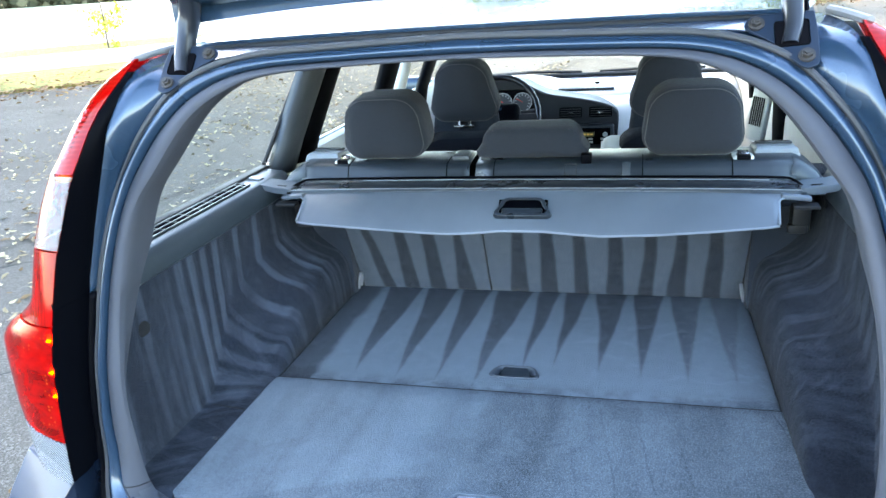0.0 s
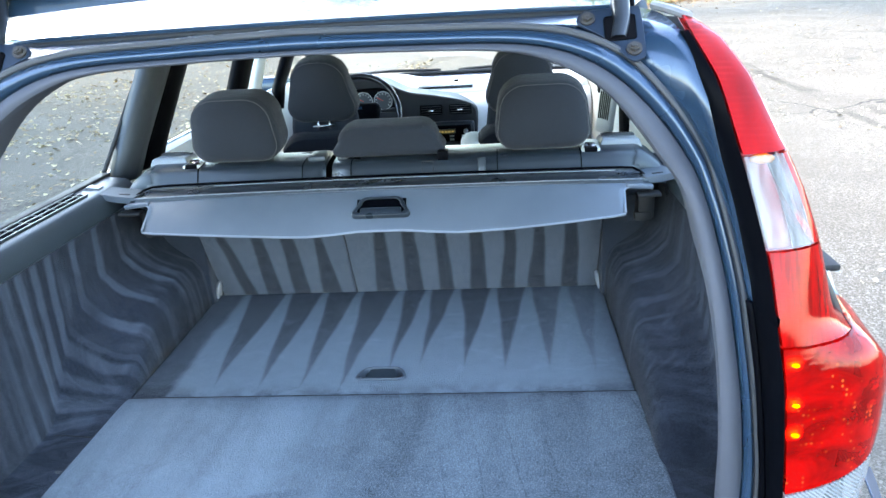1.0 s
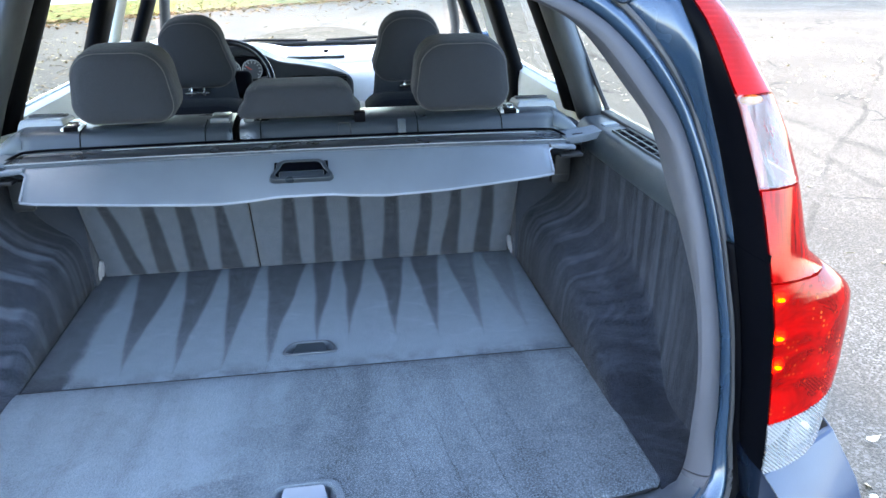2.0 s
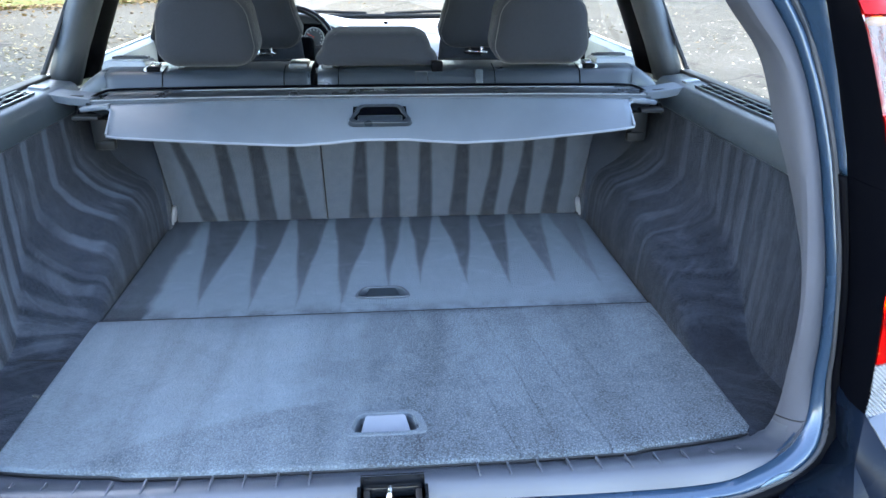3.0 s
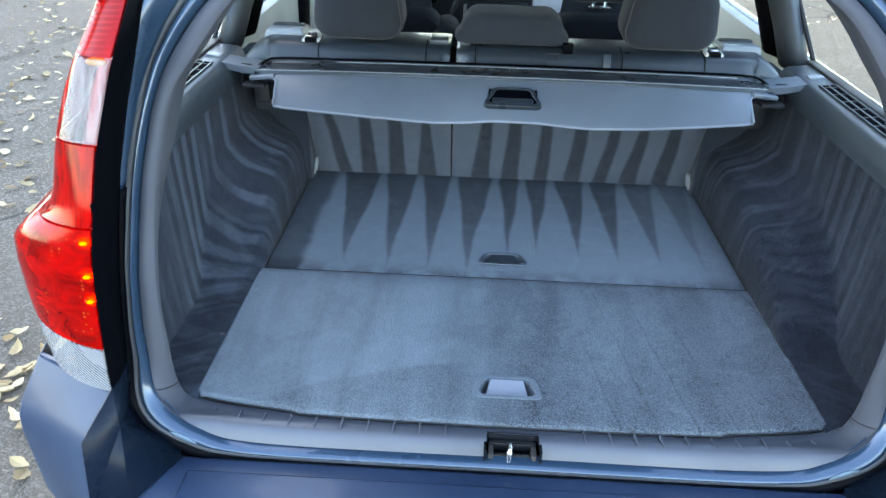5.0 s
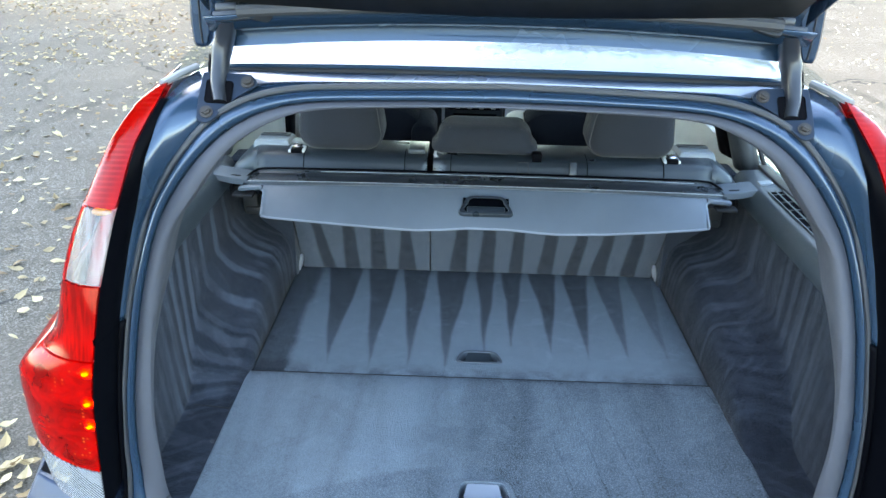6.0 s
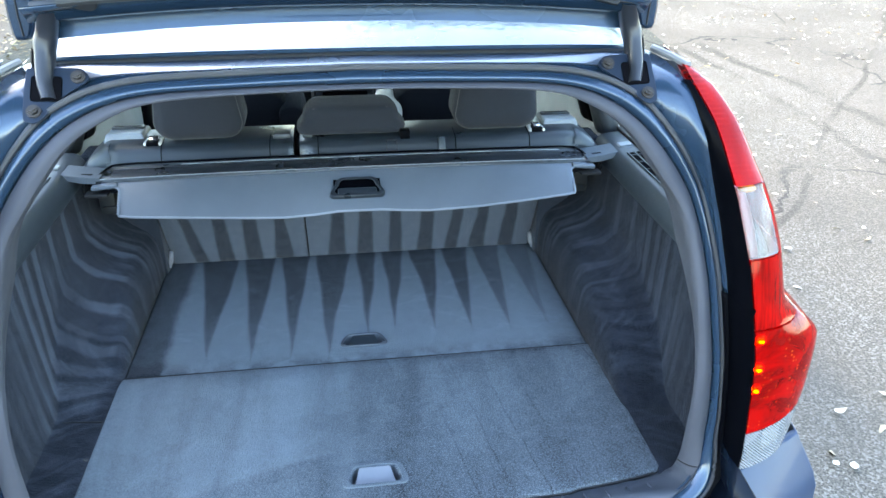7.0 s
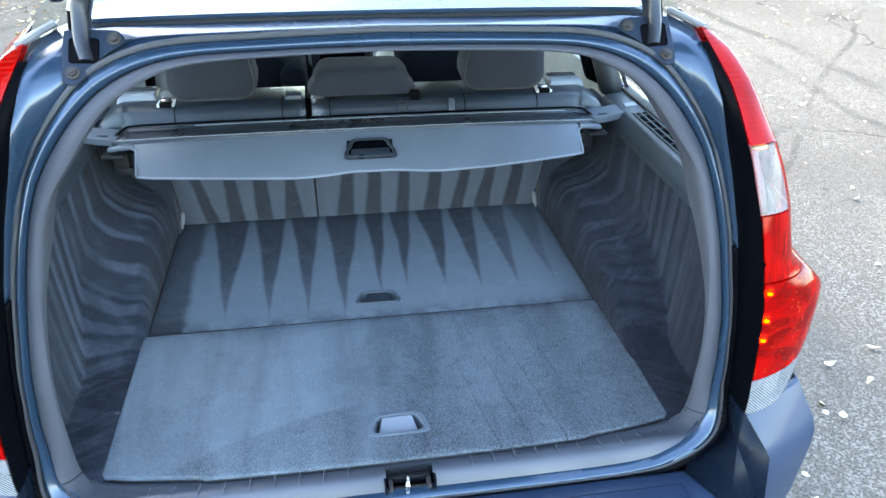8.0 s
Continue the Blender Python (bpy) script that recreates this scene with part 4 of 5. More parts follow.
def pane(corners):
    rows = []
    (y0, z0), (y1, z1), (y2, z2), (y3, z3) = corners
    for u in np.linspace(0, 1, 4):
        rows.append([(wall_x(z, y) + 0.012, y, z) for y, z in [((1 - u) * ((1 - v) * y0 + v * y1) + u * ((1 - v) * y3 + v * y2),
                                                            (1 - u) * ((1 - v) * z0 + v * z1) + u * ((1 - v) * z3 + v * z2)) for v in np.linspace(0, 1, 5)]])
    return loft(rows)


TOP = 1.345
for s in (1, -1):
    flip = (lambda b: b) if s > 0 else mirrored
    # outer skin with the openings left free
    rows = []
    for z, x in ((.22, .80), (.40, .86), (.62, .885), (.80, .88), (.95, .845), (.975, .79), (.978, .765)):
        wing = lambda y: min(z, .62 + (z - .62) * (float(np.interp(y, [2.95, 3.25, 3.8, 4.15, 4.25], [.978, .885, .835, .775, .74])) - .62) / .358)
        rows.append([(x - 0.115 * max(0, (.55 - y) / .52) ** 1.6 * (1.0 if z > .60 else 0.5) - 0.06 * max(0, (y - 3.0) / 1.2) ** 2, y, wing(y)) for y in np.linspace(.03, 4.2, 40)])
    part("side_panel", flip(loft(rows)), PAINT, car, "blue side of the car", solid=0.004)
    lamp_edge = [lamp_row(z)[-1] for z in np.linspace(.70, 1.345, 16)]
    far = [(float(np.interp(z, [.70, .95, .98, 1.345], [.835, .80, .715, .555])), float(np.interp(z, [.95, .985, 1.10, 1.345], [.28, .13, .14, .27])), z) for z in np.linspace(.70, 1.345, 16)]
    part("rear_quarter", flip(loft([lamp_edge, between(lamp_edge, far, .5), far])), PAINT, car, "blue rear quarter panel", solid=0.003)
    part("rear_pillar", flip(slab([(.0, .96), (.045, .96), (.155, 1.29), (.09, 1.29)], 0.0)), SHELL, car, "dark plastic rear pillar lining", solid=0.02)
    part("quarter_pillar", flip(slab([(.885, .96), (1.015, .96), (1.225, TOP + .02), (1.07, TOP + .02)], 0.0)), PILLAR, car, "dark plastic pillar lining", solid=0.03)
    part("door_frame", flip(slab([(1.012, .96), (1.165, .96), (1.36, TOP + .02), (1.222, TOP + .02)], -0.004)), BLACK, car, "black frame and seal of the rear door", solid=0.03)
    part("door_post", flip(slab([(1.60, .40), (1.66, .40), (2.02, TOP + .02), (1.83, TOP + .02)], 0.0)), BLACK, car, "black frame of the rear door", solid=0.03)
    part("middle_pillar", flip(slab([(2.00, .40), (2.12, .40), (2.24, TOP + .02), (2.16, TOP + .02)], 0.0)), PALE, car, "pale plastic centre pillar", solid=0.03)
    part("front_frame", flip(slab([(2.34, .90), (2.42, .90), (2.72, TOP + .02), (2.58, TOP + .02)], 0.0)), BLACK, car, "black frame of the front door", solid=0.03)
    part("windscreen_pillar", flip(slab([(3.05, .93), (3.18, .90), (2.72, TOP + .02), (2.62, TOP + .02)], 0.03)), SHELL, car, "dark windscreen pillar", solid=0.03)
    win = part("quarter_window", flip(pane([(.07, .975), (.90, .975), (1.09, TOP), (.24, TOP)])), GLASS, car, "tinted rear quarter glass")
    win.visible_shadow = False
    edge = [(wall_x(z, y) + 0.003, y, z) for y, z in spline([(.10, .983), (.50, .982), (.855, .983), (.882, .995), (.90, 1.02), (.99, 1.16), (1.075, 1.30)], 6)]
    part("glass_border", flip(tube(edge, .006, 6)), RUBBER, win, "black border of the glass")
    part("glass_border", flip(box(.733, .760, .11, .88, .982, .992, .003)), RUBBER, win, "black border of the glass")
    for name, q in (("rear_door_window", [(1.15, .965), (1.86, .955), (1.98, TOP), (1.35, TOP)]), ("front_door_window", [(1.96, .955), (3.05, .92), (2.66, TOP), (2.09, TOP)])):
        w = part(name, flip(pane(q)), GLASS, car, "tinted door glass")
        w.visible_shadow = False
    rows = [[(wall_x(.95) + dx, y, z) for y in np.linspace(.80, 3.15, 24)] for dx, z in ((.04, .972), (.004, .975), (-.012, .965), (-.02, .93), (-.03, .75), (-.05, .35))]
    part("door_lining", flip(loft(rows)), PALE, car, "pale plastic door lining", solid=0.006)
    keys = [(s * .600, .95, 1.362), (s * .615, 1.3, 1.372), (s * .625, 2.0, 1.365), (s * .60, 2.6, 1.34)]
    part("roof_lining_edge", tube(spline(keys, 8), .028, 8), LINER, car, "pale lining along the roof's side")

vent = part("pillar_vent", turned(box(-.012, .012, -.05, .05, -.10, .10, .01), pose(.674, 1.87, .925, 0, 8, 24)), PALE, car, "pale air vent on the pillar")
for i in range(6):
    part("vent_slot", turned(box(-.0135, -.011, -.036 + i * .0125, -.029 + i * .0125, -.045, .055, 0), pose(.674, 1.87, .925, 0, 8, 24)), BLACK, vent)
part("door_mirror", turned(box(-.09, .09, -.03, .05, -.06, .06, .03, 3), pose(-.85, 2.72, .945)), PAINT, car, "blue door mirror")
part("door_mirror", turned(box(-.09, .09, -.03, .05, -.06, .06, .03, 3), pose(.85, 2.72, .945)), PAINT, car, "blue door mirror")

# ---- boot lining ----
# along the boot: height of the arch's rounded edge beside the floor, and of its fold into the wall
CREST = {1: ([.19, .21, .25, .37, .485, .65, .93, 1.0], [0, .018, .044, .080, .106, .126, .126, .118]),
         -1: ([.40, .44, .47, .53, .615, .76, .93, 1.0], [0, .010, .030, .066, .104, .122, .122, .114])}
FOLD = {1: ([.19, .23, .265, .365, .45, .60, .80, 1.0], [0, .022, .060, .140, .182, .198, .214, .222]),
        -1: ([.275, .31, .35, .39, .44, .56, .77, 1.0], [0, .010, .040, .085, .148, .203, .220, .226])}


def eased(y, keys):
    """Keys joined smoothly."""
    return sum(float(np.interp(y + d, *keys)) for d in (-.024, -.012, 0, .012, .024)) / 5


def lining_row(s, y):
    """One section of the carpeted side: floor strip, arch, wall, up to the plastic rail."""
    c, w = eased(y, CREST[s]), eased(y, FOLD[s])
    pull = max(0.0, (.06 - y) / .10) ** 2
    full = min(1.0, w / .06)
    wx, top = .642 + .013 * full - .055 * pull, .676 - .04 * pull
    z0 = .597 - .020 * soft_step((.006 - y) / .034)
    pts = [(.541, z0), (.5415, z0 + .30 * c), (.543, z0 + .60 * c), (.547, z0 + .82 * c), (.554, z0 + .96 * c), (.566, z0 + 1.06 * c + .02 * w)]
    x1, z1 = pts[-1]
    for f in (.2, .4, .6, .8):
        sag = -.10 * (w - c) * math.sin(math.pi * f) + .035 * c * math.sin(math.pi * min(1, f * 1.6))
        pts.append((x1 + (wx - x1) * f, z1 + (z0 + w - z1) * f ** 1.15 + sag * full))
    x1, z1 = wx, z0 + w + .006
    pts.append((x1, z1))
    pts.append((x1 + .006, z1 + .018))
    x1, z1 = pts[-1]
    for f in (.16, .33, .5, .66, .83, 1.0):
        pts.append((x1 + (top - x1) * f ** .9, z1 + (.944 - z1) * f))
    return [(x, y, z) for x, z in pts]


def lining_mesh(s):
    rows = [lining_row(s, y) for y in np.linspace(-.045, .985, 84)]
    bm = loft(rows)
    layer = bm.loops.layers.uv.new("along")
    place = []
    for r in rows:
        for q, b in enumerate(r):
            place.append((b[1], float(np.interp(q, [0, 5, 10, len(r) - 1], [0, 1, 2, 3]))))
    bm.verts.index_update()
    for f in bm.faces:
        for lp in f.loops:
            lp[layer].uv = place[lp.vert.index]
    return bm


for s in (1, -1):
    flip = (lambda b: b) if s > 0 else mirrored
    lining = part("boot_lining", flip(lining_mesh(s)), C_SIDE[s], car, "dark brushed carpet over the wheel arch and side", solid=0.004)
    foot = .197 if s > 0 else .279
    seam = [(.547, foot - .006, .6010), (.60, foot, .6010), (.638, foot, .6020)]
    part("carpet_seam", flip(tube(seam, .0022, 5)), RUBBER, lining, "dark seam between two carpet pieces")
    flap_line = [(.651, .205, .64), (.660, .21, .75), (.670, .215, .85), (.672, .195, .878), (.671, .14, .885)]
    part("hatch_cut", flip(tube(spline(flap_line, 5), .0022, 5)), EDGE, lining, "cut line of the side hatch")
    if s < 0:
        part("hatch_grip", flip(disc((.6655, .165, .838), .017, .006, "x", 20, .014)), RUBBER, lining, "dark finger hole of the side hatch")
    # plastic rail under the window, with a long slotted vent
    prof = [(.666, .922), (.660, .926), (.661, .936), (.667, .958), (.676, .974), (.686, .980), (.735, .985), (.762, .980)]
    rows = [[(x - 0.02 * max(0, (.12 - y) / .12) ** 2, y, z) for y in np.linspace(.11, .86, 24)] for x, z in prof]
    ledge = part("side_rail", flip(loft(rows)), RAIL, car, "dark moulded plastic rail under the window")
    grille = part("slot_vent", flip(turned(box(-.0165, .0165, -.29, .29, -.002, .002, .0015, 1), pose(.711, .40, .9845, 0, -5.5))), VOID, ledge, "long slotted vent")
    for i in range(12):
        part("vent_rib", flip(turned(box(-.0165, .0165, -.0009, .0009, -.002, .0030, 0), pose(.711, .135 + i * .0485, .9850, 0, -5.5))), RAIL, grille)
    for dx in (-.017, 0, .017):
        part("vent_bar", flip(turned(box(-.0011, .0011, -.292, .292, -.002, .0034, 0), pose(.711 + dx, .40, .9850 + dx * .096, 0, -5.5))), RAIL, grille)
    # lashing eye
    eye = part("lashing_eye", flip(box(.530, .5415, .915, .958, .603, .655, .003)), SHELL, car, "chromed lashing eye in a dark socket")
    part("loop", flip(tube(spline([(.528, .924, .608), (.522, .924, .638), (.521, .935, .650), (.522, .946, .638), (.528, .946, .608)], 4), .0046, 8)), ZINC, eye, "chrome loop")
    catch = box(.600, .640, .805, .845, .835, .905, .006)
    box(.592, .634, .80, .82, .835, .856, .004, bm=catch)
    part("seat_catch", flip(catch), SHELL, car, "black seat catch on the side")
    part("seat_cheek", flip(box(.528, .70, .90, 1.0, .59, .955, .01)), C_CHEEK, car, "carpeted panel beside the seat back, darkened for the shade there")

# floor panels
def rear_edge(x):
    """The rear panel's edge bows out over the sill, with a small step where it clears the sill's ends."""
    return float(np.interp(abs(x), [0, .20, .361, .366, .455, .50, .525, .538, .545], [-.041, -.040, -.035, -.030, -.020, -.013, -.008, -.005, .002]))


def panel(x0, x1, y0, y1, z0, z1, hole, material, label, bowed=False):
    """A carpeted board with a rounded edge and a cut-out for its handle."""
    hx, hy0, hy1 = hole
    xs = sorted(set(list(np.linspace(x0, -hx, 9)) + list(np.linspace(hx, x1, 9)) + [-hx * .7, 0, hx * .7] + ([s * q for s in (1, -1) for q in (.361, .366, .52, .53, .538)] if bowed else [])))
    ys = sorted(set(list(np.linspace(y0, hy0, 5)) + list(np.linspace(hy1, y1, 7))))
    bm = bmesh.new()

    def place(x, y):
        return y + (rear_edge(x) - y0) * (hy0 - y) / (hy0 - y0) if bowed and y < hy0 else y

    v = {(i, j): bm.verts.new((x, place(x, y), z1)) for i, x in enumerate(xs) for j, y in enumerate(ys)}
    for i in range(len(xs) - 1):
        for j in range(len(ys) - 1):
            cx, cy = (xs[i] + xs[i + 1]) / 2, (ys[j] + ys[j + 1]) / 2
            if abs(cx) < hx and hy0 < cy < hy1:
                continue
            bm.faces.new((v[i, j], v[i + 1, j], v[i + 1, j + 1], v[i, j + 1]))
    return tagged(part("boot_floor_panel", bm, material, None, solid=z1 - z0, bevel=0.005), label, "floor panel")


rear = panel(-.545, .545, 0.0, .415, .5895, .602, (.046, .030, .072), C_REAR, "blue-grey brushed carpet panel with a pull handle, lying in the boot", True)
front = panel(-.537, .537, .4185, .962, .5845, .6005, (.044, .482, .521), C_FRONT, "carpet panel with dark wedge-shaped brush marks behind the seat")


def grip(y0, y1, parent, lid, edge, taper, out):
    """Recessed pull handle: a sloping tub with a flap in it."""
    def ring(sx, a, b, z, r=.010):
        out = []
        for (px, py), (cx, cy), (nx, ny) in (((sx, a), (-sx, a), (-sx * taper, b)), ((-sx, a), (-sx * taper, b), (sx * taper, b)), ((-sx * taper, b), (sx * taper, b), (sx, a)), ((sx * taper, b), (sx, a), (-sx, a))):
            c, p, n = Vector((cx, cy)), Vector((px, py)), Vector((nx, ny))
            p0, p1 = c + (p - c).normalized() * r, c + (n - c).normalized() * r
            for u in (0, .33, .67, 1):
                q = p0 * (1 - u) ** 2 + c * 2 * u * (1 - u) + p1 * u * u
                out.append((q.x, q.y, z))
        return out
    rim = [ring(.052 + out * 1.4, y0 - out, y1 + out, .6022, .020), ring(.0505 + out * 1.4, y0 - out + .001, y1 + out - .001, .6042, .019), ring(.054, y0 - .003, y1 + .003, .6046, .016), ring(.052, y0 - .001, y1 + .001, .6020, .012), ring(.050, y0, y1, .596, .010)]
    tub = [ring(.050, y0, y1, .5985, .010), ring(.047, y0 + .003, y1 - .002, .590, .008), ring(.044, y0 + .005, y1 - .004, .5835, .007)]
    bm = loft(tub, True)
    bm.verts.ensure_lookup_table()
    bm.faces.new([bm.verts[len(bm.verts) - 16 + i] for i in range(16)])
    h = part("handle", bm, GRIP, parent, "plastic pull handle sunk in the carpet")
    part("handle_rim", loft(rim, True), edge, h, "raised rim round the handle")
    rows = [ring(.038, y0 + .003, y1 - .003, z, .004) for z in (.5925, .5945)]
    rows = [[(x, y, z + .010 * (y - y0) / (y1 - y0)) for x, y, z in r] for r in rows]
    bm = loft(rows, True)
    bm.verts.ensure_lookup_table()
    bm.faces.new([bm.verts[16 + i] for i in range(16)])
    part("handle_flap", bm, lid, h, "hinged handle flap")


xs = [q for q in np.linspace(-.540, .540, 60)]
part("carpet_edge", loft([[(q, rear_edge(q) - .0008, z) for q in xs] for z in (.5885, .5945)]), RUBBER, rear, "dark bound edge of the carpet", solid=0.001)
part("panel_joint", tube([(q, .4170, .5995) for q in np.linspace(-.535, .535, 20)], .0022, 6), RUBBER, front, "dark joint between the two panels")
grip(.030, .072, rear, FLAP, C_RIM, .78, .010)
grip(.482, .521, front, RAIL, GRIP, .70, .007)
under = box(-.66, .66, -.03, 1.0, .55, .5815)
part("boot_floor", under, RUBBER, car, "floor pan under the panels")
tuft = tube([(-.546, .165, .603), (-.552, .158, .609), (-.548, .150, .612), (-.544, .156, .606)], .0012, 5)
part("loose_thread", tuft, EDGE, rear)

# ---- rear seat ----
def seat_back(x0, x1, label, f0, f1):
    """Backrest seen from behind: carpeted rear face leaning back, hard plastic top."""
    n = 14
    xs = np.linspace(x0 if x0 > -.5 else -.598, x1 if x1 < .5 else .598, n)
    face = [(.965, .590), (.952, .62), (.925, .68), (.885, .77), (.845, .86), (.812, .925), (.802, .942)]
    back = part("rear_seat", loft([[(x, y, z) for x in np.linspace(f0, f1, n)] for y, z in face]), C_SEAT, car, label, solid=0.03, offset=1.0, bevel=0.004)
    top = [(.792, .930), (.789, .955), (.790, .968), (.796, .976), (.801, .988), (.807, .999), (.818, 1.005), (.85, 1.009), (.90, 1.012), (.945, 1.008), (.96, .98), (.975, .92)]
    part("seat_top", loft([[(x, y, z) for x in xs] for y, z in top]), SHELF, back, "grey plastic top of the backrest", solid=0.004)
    front_face = [(.975, .93), (1.02, .80), (1.10, .62), (1.14, .50)]
    part("seat_front", loft([[(x, y, z) for x in xs] for y, z in front_face]), SEAT_DARK, back, "grey cloth front of the backrest", solid=0.02)
    return back


left_seat = seat_back(-.525, -.147, "narrow part of the folding rear seat, striped carpet behind", -.525, -.1415)
right_seat = seat_back(-.131, .525, "wide part of the folding rear seat, striped carpet behind", -.1375, .525)
part("seat_gap", loft([[(-.147, y + .012, z), (-.131, y + .012, z)] for y, z in ((.965, .590), (.925, .68), (.845, .86), (.812, .925), (.82, .96), (.90, .985))]), RUBBER, car, "dark gap between the seat backs")


def outline(w, h, r_top, r_bot, n=7, flare=0.0):
    """A rounded outline in x, z, from 0 to h, narrower by flare at the top."""
    pts = []
    for cx, cz, r, a0 in ((w - r_bot, r_bot, r_bot, -90), (w - flare - r_top, h - r_top, r_top, 0), (-(w - flare - r_top), h - r_top, r_top, 90), (-(w - r_bot), r_bot, r_bot, 180)):
        for a in np.linspace(a0, a0 + 90, n):
            pts.append((cx + r * math.cos(radians(a)), cz + r * math.sin(radians(a))))
    return pts


def cushion(w, h, d, r_top, r_bot, flare=0.0, crown=0.012):
    """A padded block: outline in x, z, thickness d along y, with swelling faces."""
    rows = []
    base = outline(w, h, r_top, r_bot, 7, flare)
    cz = h * 0.5
    for f, y in ((.30, -d / 2 - crown), (.72, -d / 2 - crown * .7), (.90, -d / 2), (.975, -d / 2 + .010), (1.0, -d / 2 + .026), (1.0, d / 2 - .03), (.96, d / 2 - .008), (.85, d / 2), (.4, d / 2 + crown)):
        rows.append([(x * f, y, cz + (z - cz) * f) for x, z in base])
    bm = loft(rows, True)
    bm.verts.ensure_lookup_table()
    m = len(base)
    bm.faces.new([bm.verts[i] for i in range(m)])
    bm.faces.new([bm.verts[(len(rows) - 1) * m + i] for i in range(m)])
    return bm


def piping(w, h, r_top, r_bot, y, flare, f=.93):
    cz = h * .5
    return [(x * f, y, cz + (z - cz) * f) for x, z in outline(w, h, r_top, r_bot, 7, flare)]


def headrest(x, y, z, w, h, d, tilt, r_top, parent, label, flare=.012, posts=True, r_bot=.046):
    m = pose(x, y, z, tilt)
    ob = part("headrest", turned(cushion(w, h, d, r_top, r_bot, flare), m), CLOTH, parent, label)
    if posts:
        part("piping", turned(tube(piping(w, h, r_top, r_bot, -d / 2 + .003, flare, .945), .0008, 6, True), m), PIPE, ob, "pale stitched seam")
    if posts:
        part("collar", turned(box(-.062, .062, -.030, .020, -.016, .004, .004), m), COVER, ob, "pale plastic guide under the headrest")
        for s in (1, -1):
            part("post", turned(tube([(s * .05, 0, -.05), (s * .05, 0, .03)], .006, 8), m), CHROME, ob, "steel post")
    return ob


PIPE = plastic("thread", (0.06, 0.06, 0.058), 0.8)
headrest(-.374, .890, 1.016, .112, .163, .115, 6, .064, left_seat, "grey cloth headrest with a stitched seam", .007)
headrest(.379, .890, 1.016, .114, .163, .115, 6, .064, right_seat, "grey cloth headrest with a stitched seam", .007)
mid = headrest(.002, .885, 1.013, .140, .076, .10, 4, .040, right_seat, "low centre headrest of grey cloth", .016, False, .016)
for s in (1, -1):
    part("side_seam", tube([(.002 + s * .098, .833, 1.022), (.002 + s * .096, .829, 1.05), (.002 + s * .092, .836, 1.082)], .0014, 5), PIPE, mid)

# small fittings on the seat tops
def seat_fittings():
    part("belt_buckle", box(.125, .150, .812, .840, 1.000, 1.024, .002), BLACK, right_seat, "black belt buckle")
    part("belt_strap", turned(box(-.0085, .0085, -.004, .004, -.018, .020, .001), pose(.231, .797, .988, -24)), RAIL, right_seat, "dark strap over the seat top")
    part("buckle_frame", tube([(.088, .793, .978), (.115, .793, .978), (.115, .805, 1.003), (.088, .805, 1.003)], .0013, 5, True), STEEL, right_seat, "thin wire clip")
    for s, seat in ((1, right_seat), (-1, left_seat)):
        lever = part("release_box", box(s * .490 - .022, s * .490 + .022, .822, .862, .985, 1.0135, .003, 1), PALE, seat, "pale release lever in a dark recess")
        part("release_recess", box(s * .490 - .015, s * .490 + .015, .819, .846, .998, 1.0155, .002), BLACK, lever)
        part("release_tongue", turned(box(-.012, .012, -.010, .010, -.002, .002, .0015), pose(s * .490, .846, 1.0165, 18)), CHROME, lever)
    for x0, x1, seat in ((-.198, -.153, left_seat), (-.125, -.098, right_seat)):
        part("latch_cap", box(x0, x1, .835, .905, 1.003, 1.020, .006), RAIL, seat, "rounded latch cap")
    for x, seat in ((-.468, left_seat), (-.205, left_seat), (-.085, right_seat), (.268, right_seat), (.465, right_seat)):
        part("top_joint", tube([(x, .789, .965), (x, .7945, .9755), (x, .7995, .988), (x, .806, 1.000), (x, .818, 1.0065), (x, .86, 1.0115)], .0012, 5), BLACK, seat)


seat_fittings()
for s in (1, -1):
    flip = (lambda b: b) if s > 0 else mirrored
    prof = [(.585, .985), (.588, 1.004), (.594, 1.008), (.606, 1.006), (.622, .996), (.642, .982), (.660, .962), (.668, .925)]
    rows = [[(x, .792, min(z, .93)) for x, z in prof]] + [[(x, y, z + dz) for x, z in prof] for y, dz in ((.796, -.026), (.803, -.012), (.814, -.003), (.83, .0), (.88, .002), (.95, .0), (.99, -.02))]
    part("seat_side", flip(loft(rows)), RAIL, car, "sloping grey plastic end beside the rear seat", solid=0.004)
    rows = []
    for z, grow in ((.995, .006), (1.016, .0), (1.0215, -.004)):
        rows.append([(x, y, z - .06 * (y - .90)) for x, y in ((.520 - grow, .868 - grow), (.612 + grow, .868 - grow), (.612 + grow, .955 + grow), (.520 - grow, .955 + grow))])
    bm = loft(rows, True)
    bm.verts.ensure_lookup_table()
    bm.faces.new([bm.verts[8 + q] for q in range(4)])
    # pale plastic on a dark housing, putting its sunlit top into the colour
    reel = part("belt_reel", flip(bm), WEDGE, car, "belt housing coloured pale for the sun on it", smooth=False, bevel=0.003)
    part("belt_plate", flip(turned(box(-.040, .040, -.012, .012, -.003, .004, .002, 1), pose(.566, .925, 1.0215, -3))), SHELL, reel, "dark belt outlet")
    part("belt_slit", flip(turned(box(-.032, .032, -.004, .004, -.002, .0052, .001), pose(.566, .925, 1.0215, -3))), BLACK, reel, "belt slot")

# ---- luggage cover: a roller case across the boot with its flap pulled out ----
cover = thing("luggage_cover", "grey vinyl roller luggage cover hung across the boot", "luggage cover", at=(0, .75, .95))


def cover_part(name, bm, material, parent=cover, label="", **kw):
    turned(bm, Matrix.Translation((0, -.75, -.95)))
    return part(name, bm, material, parent, label, **kw)


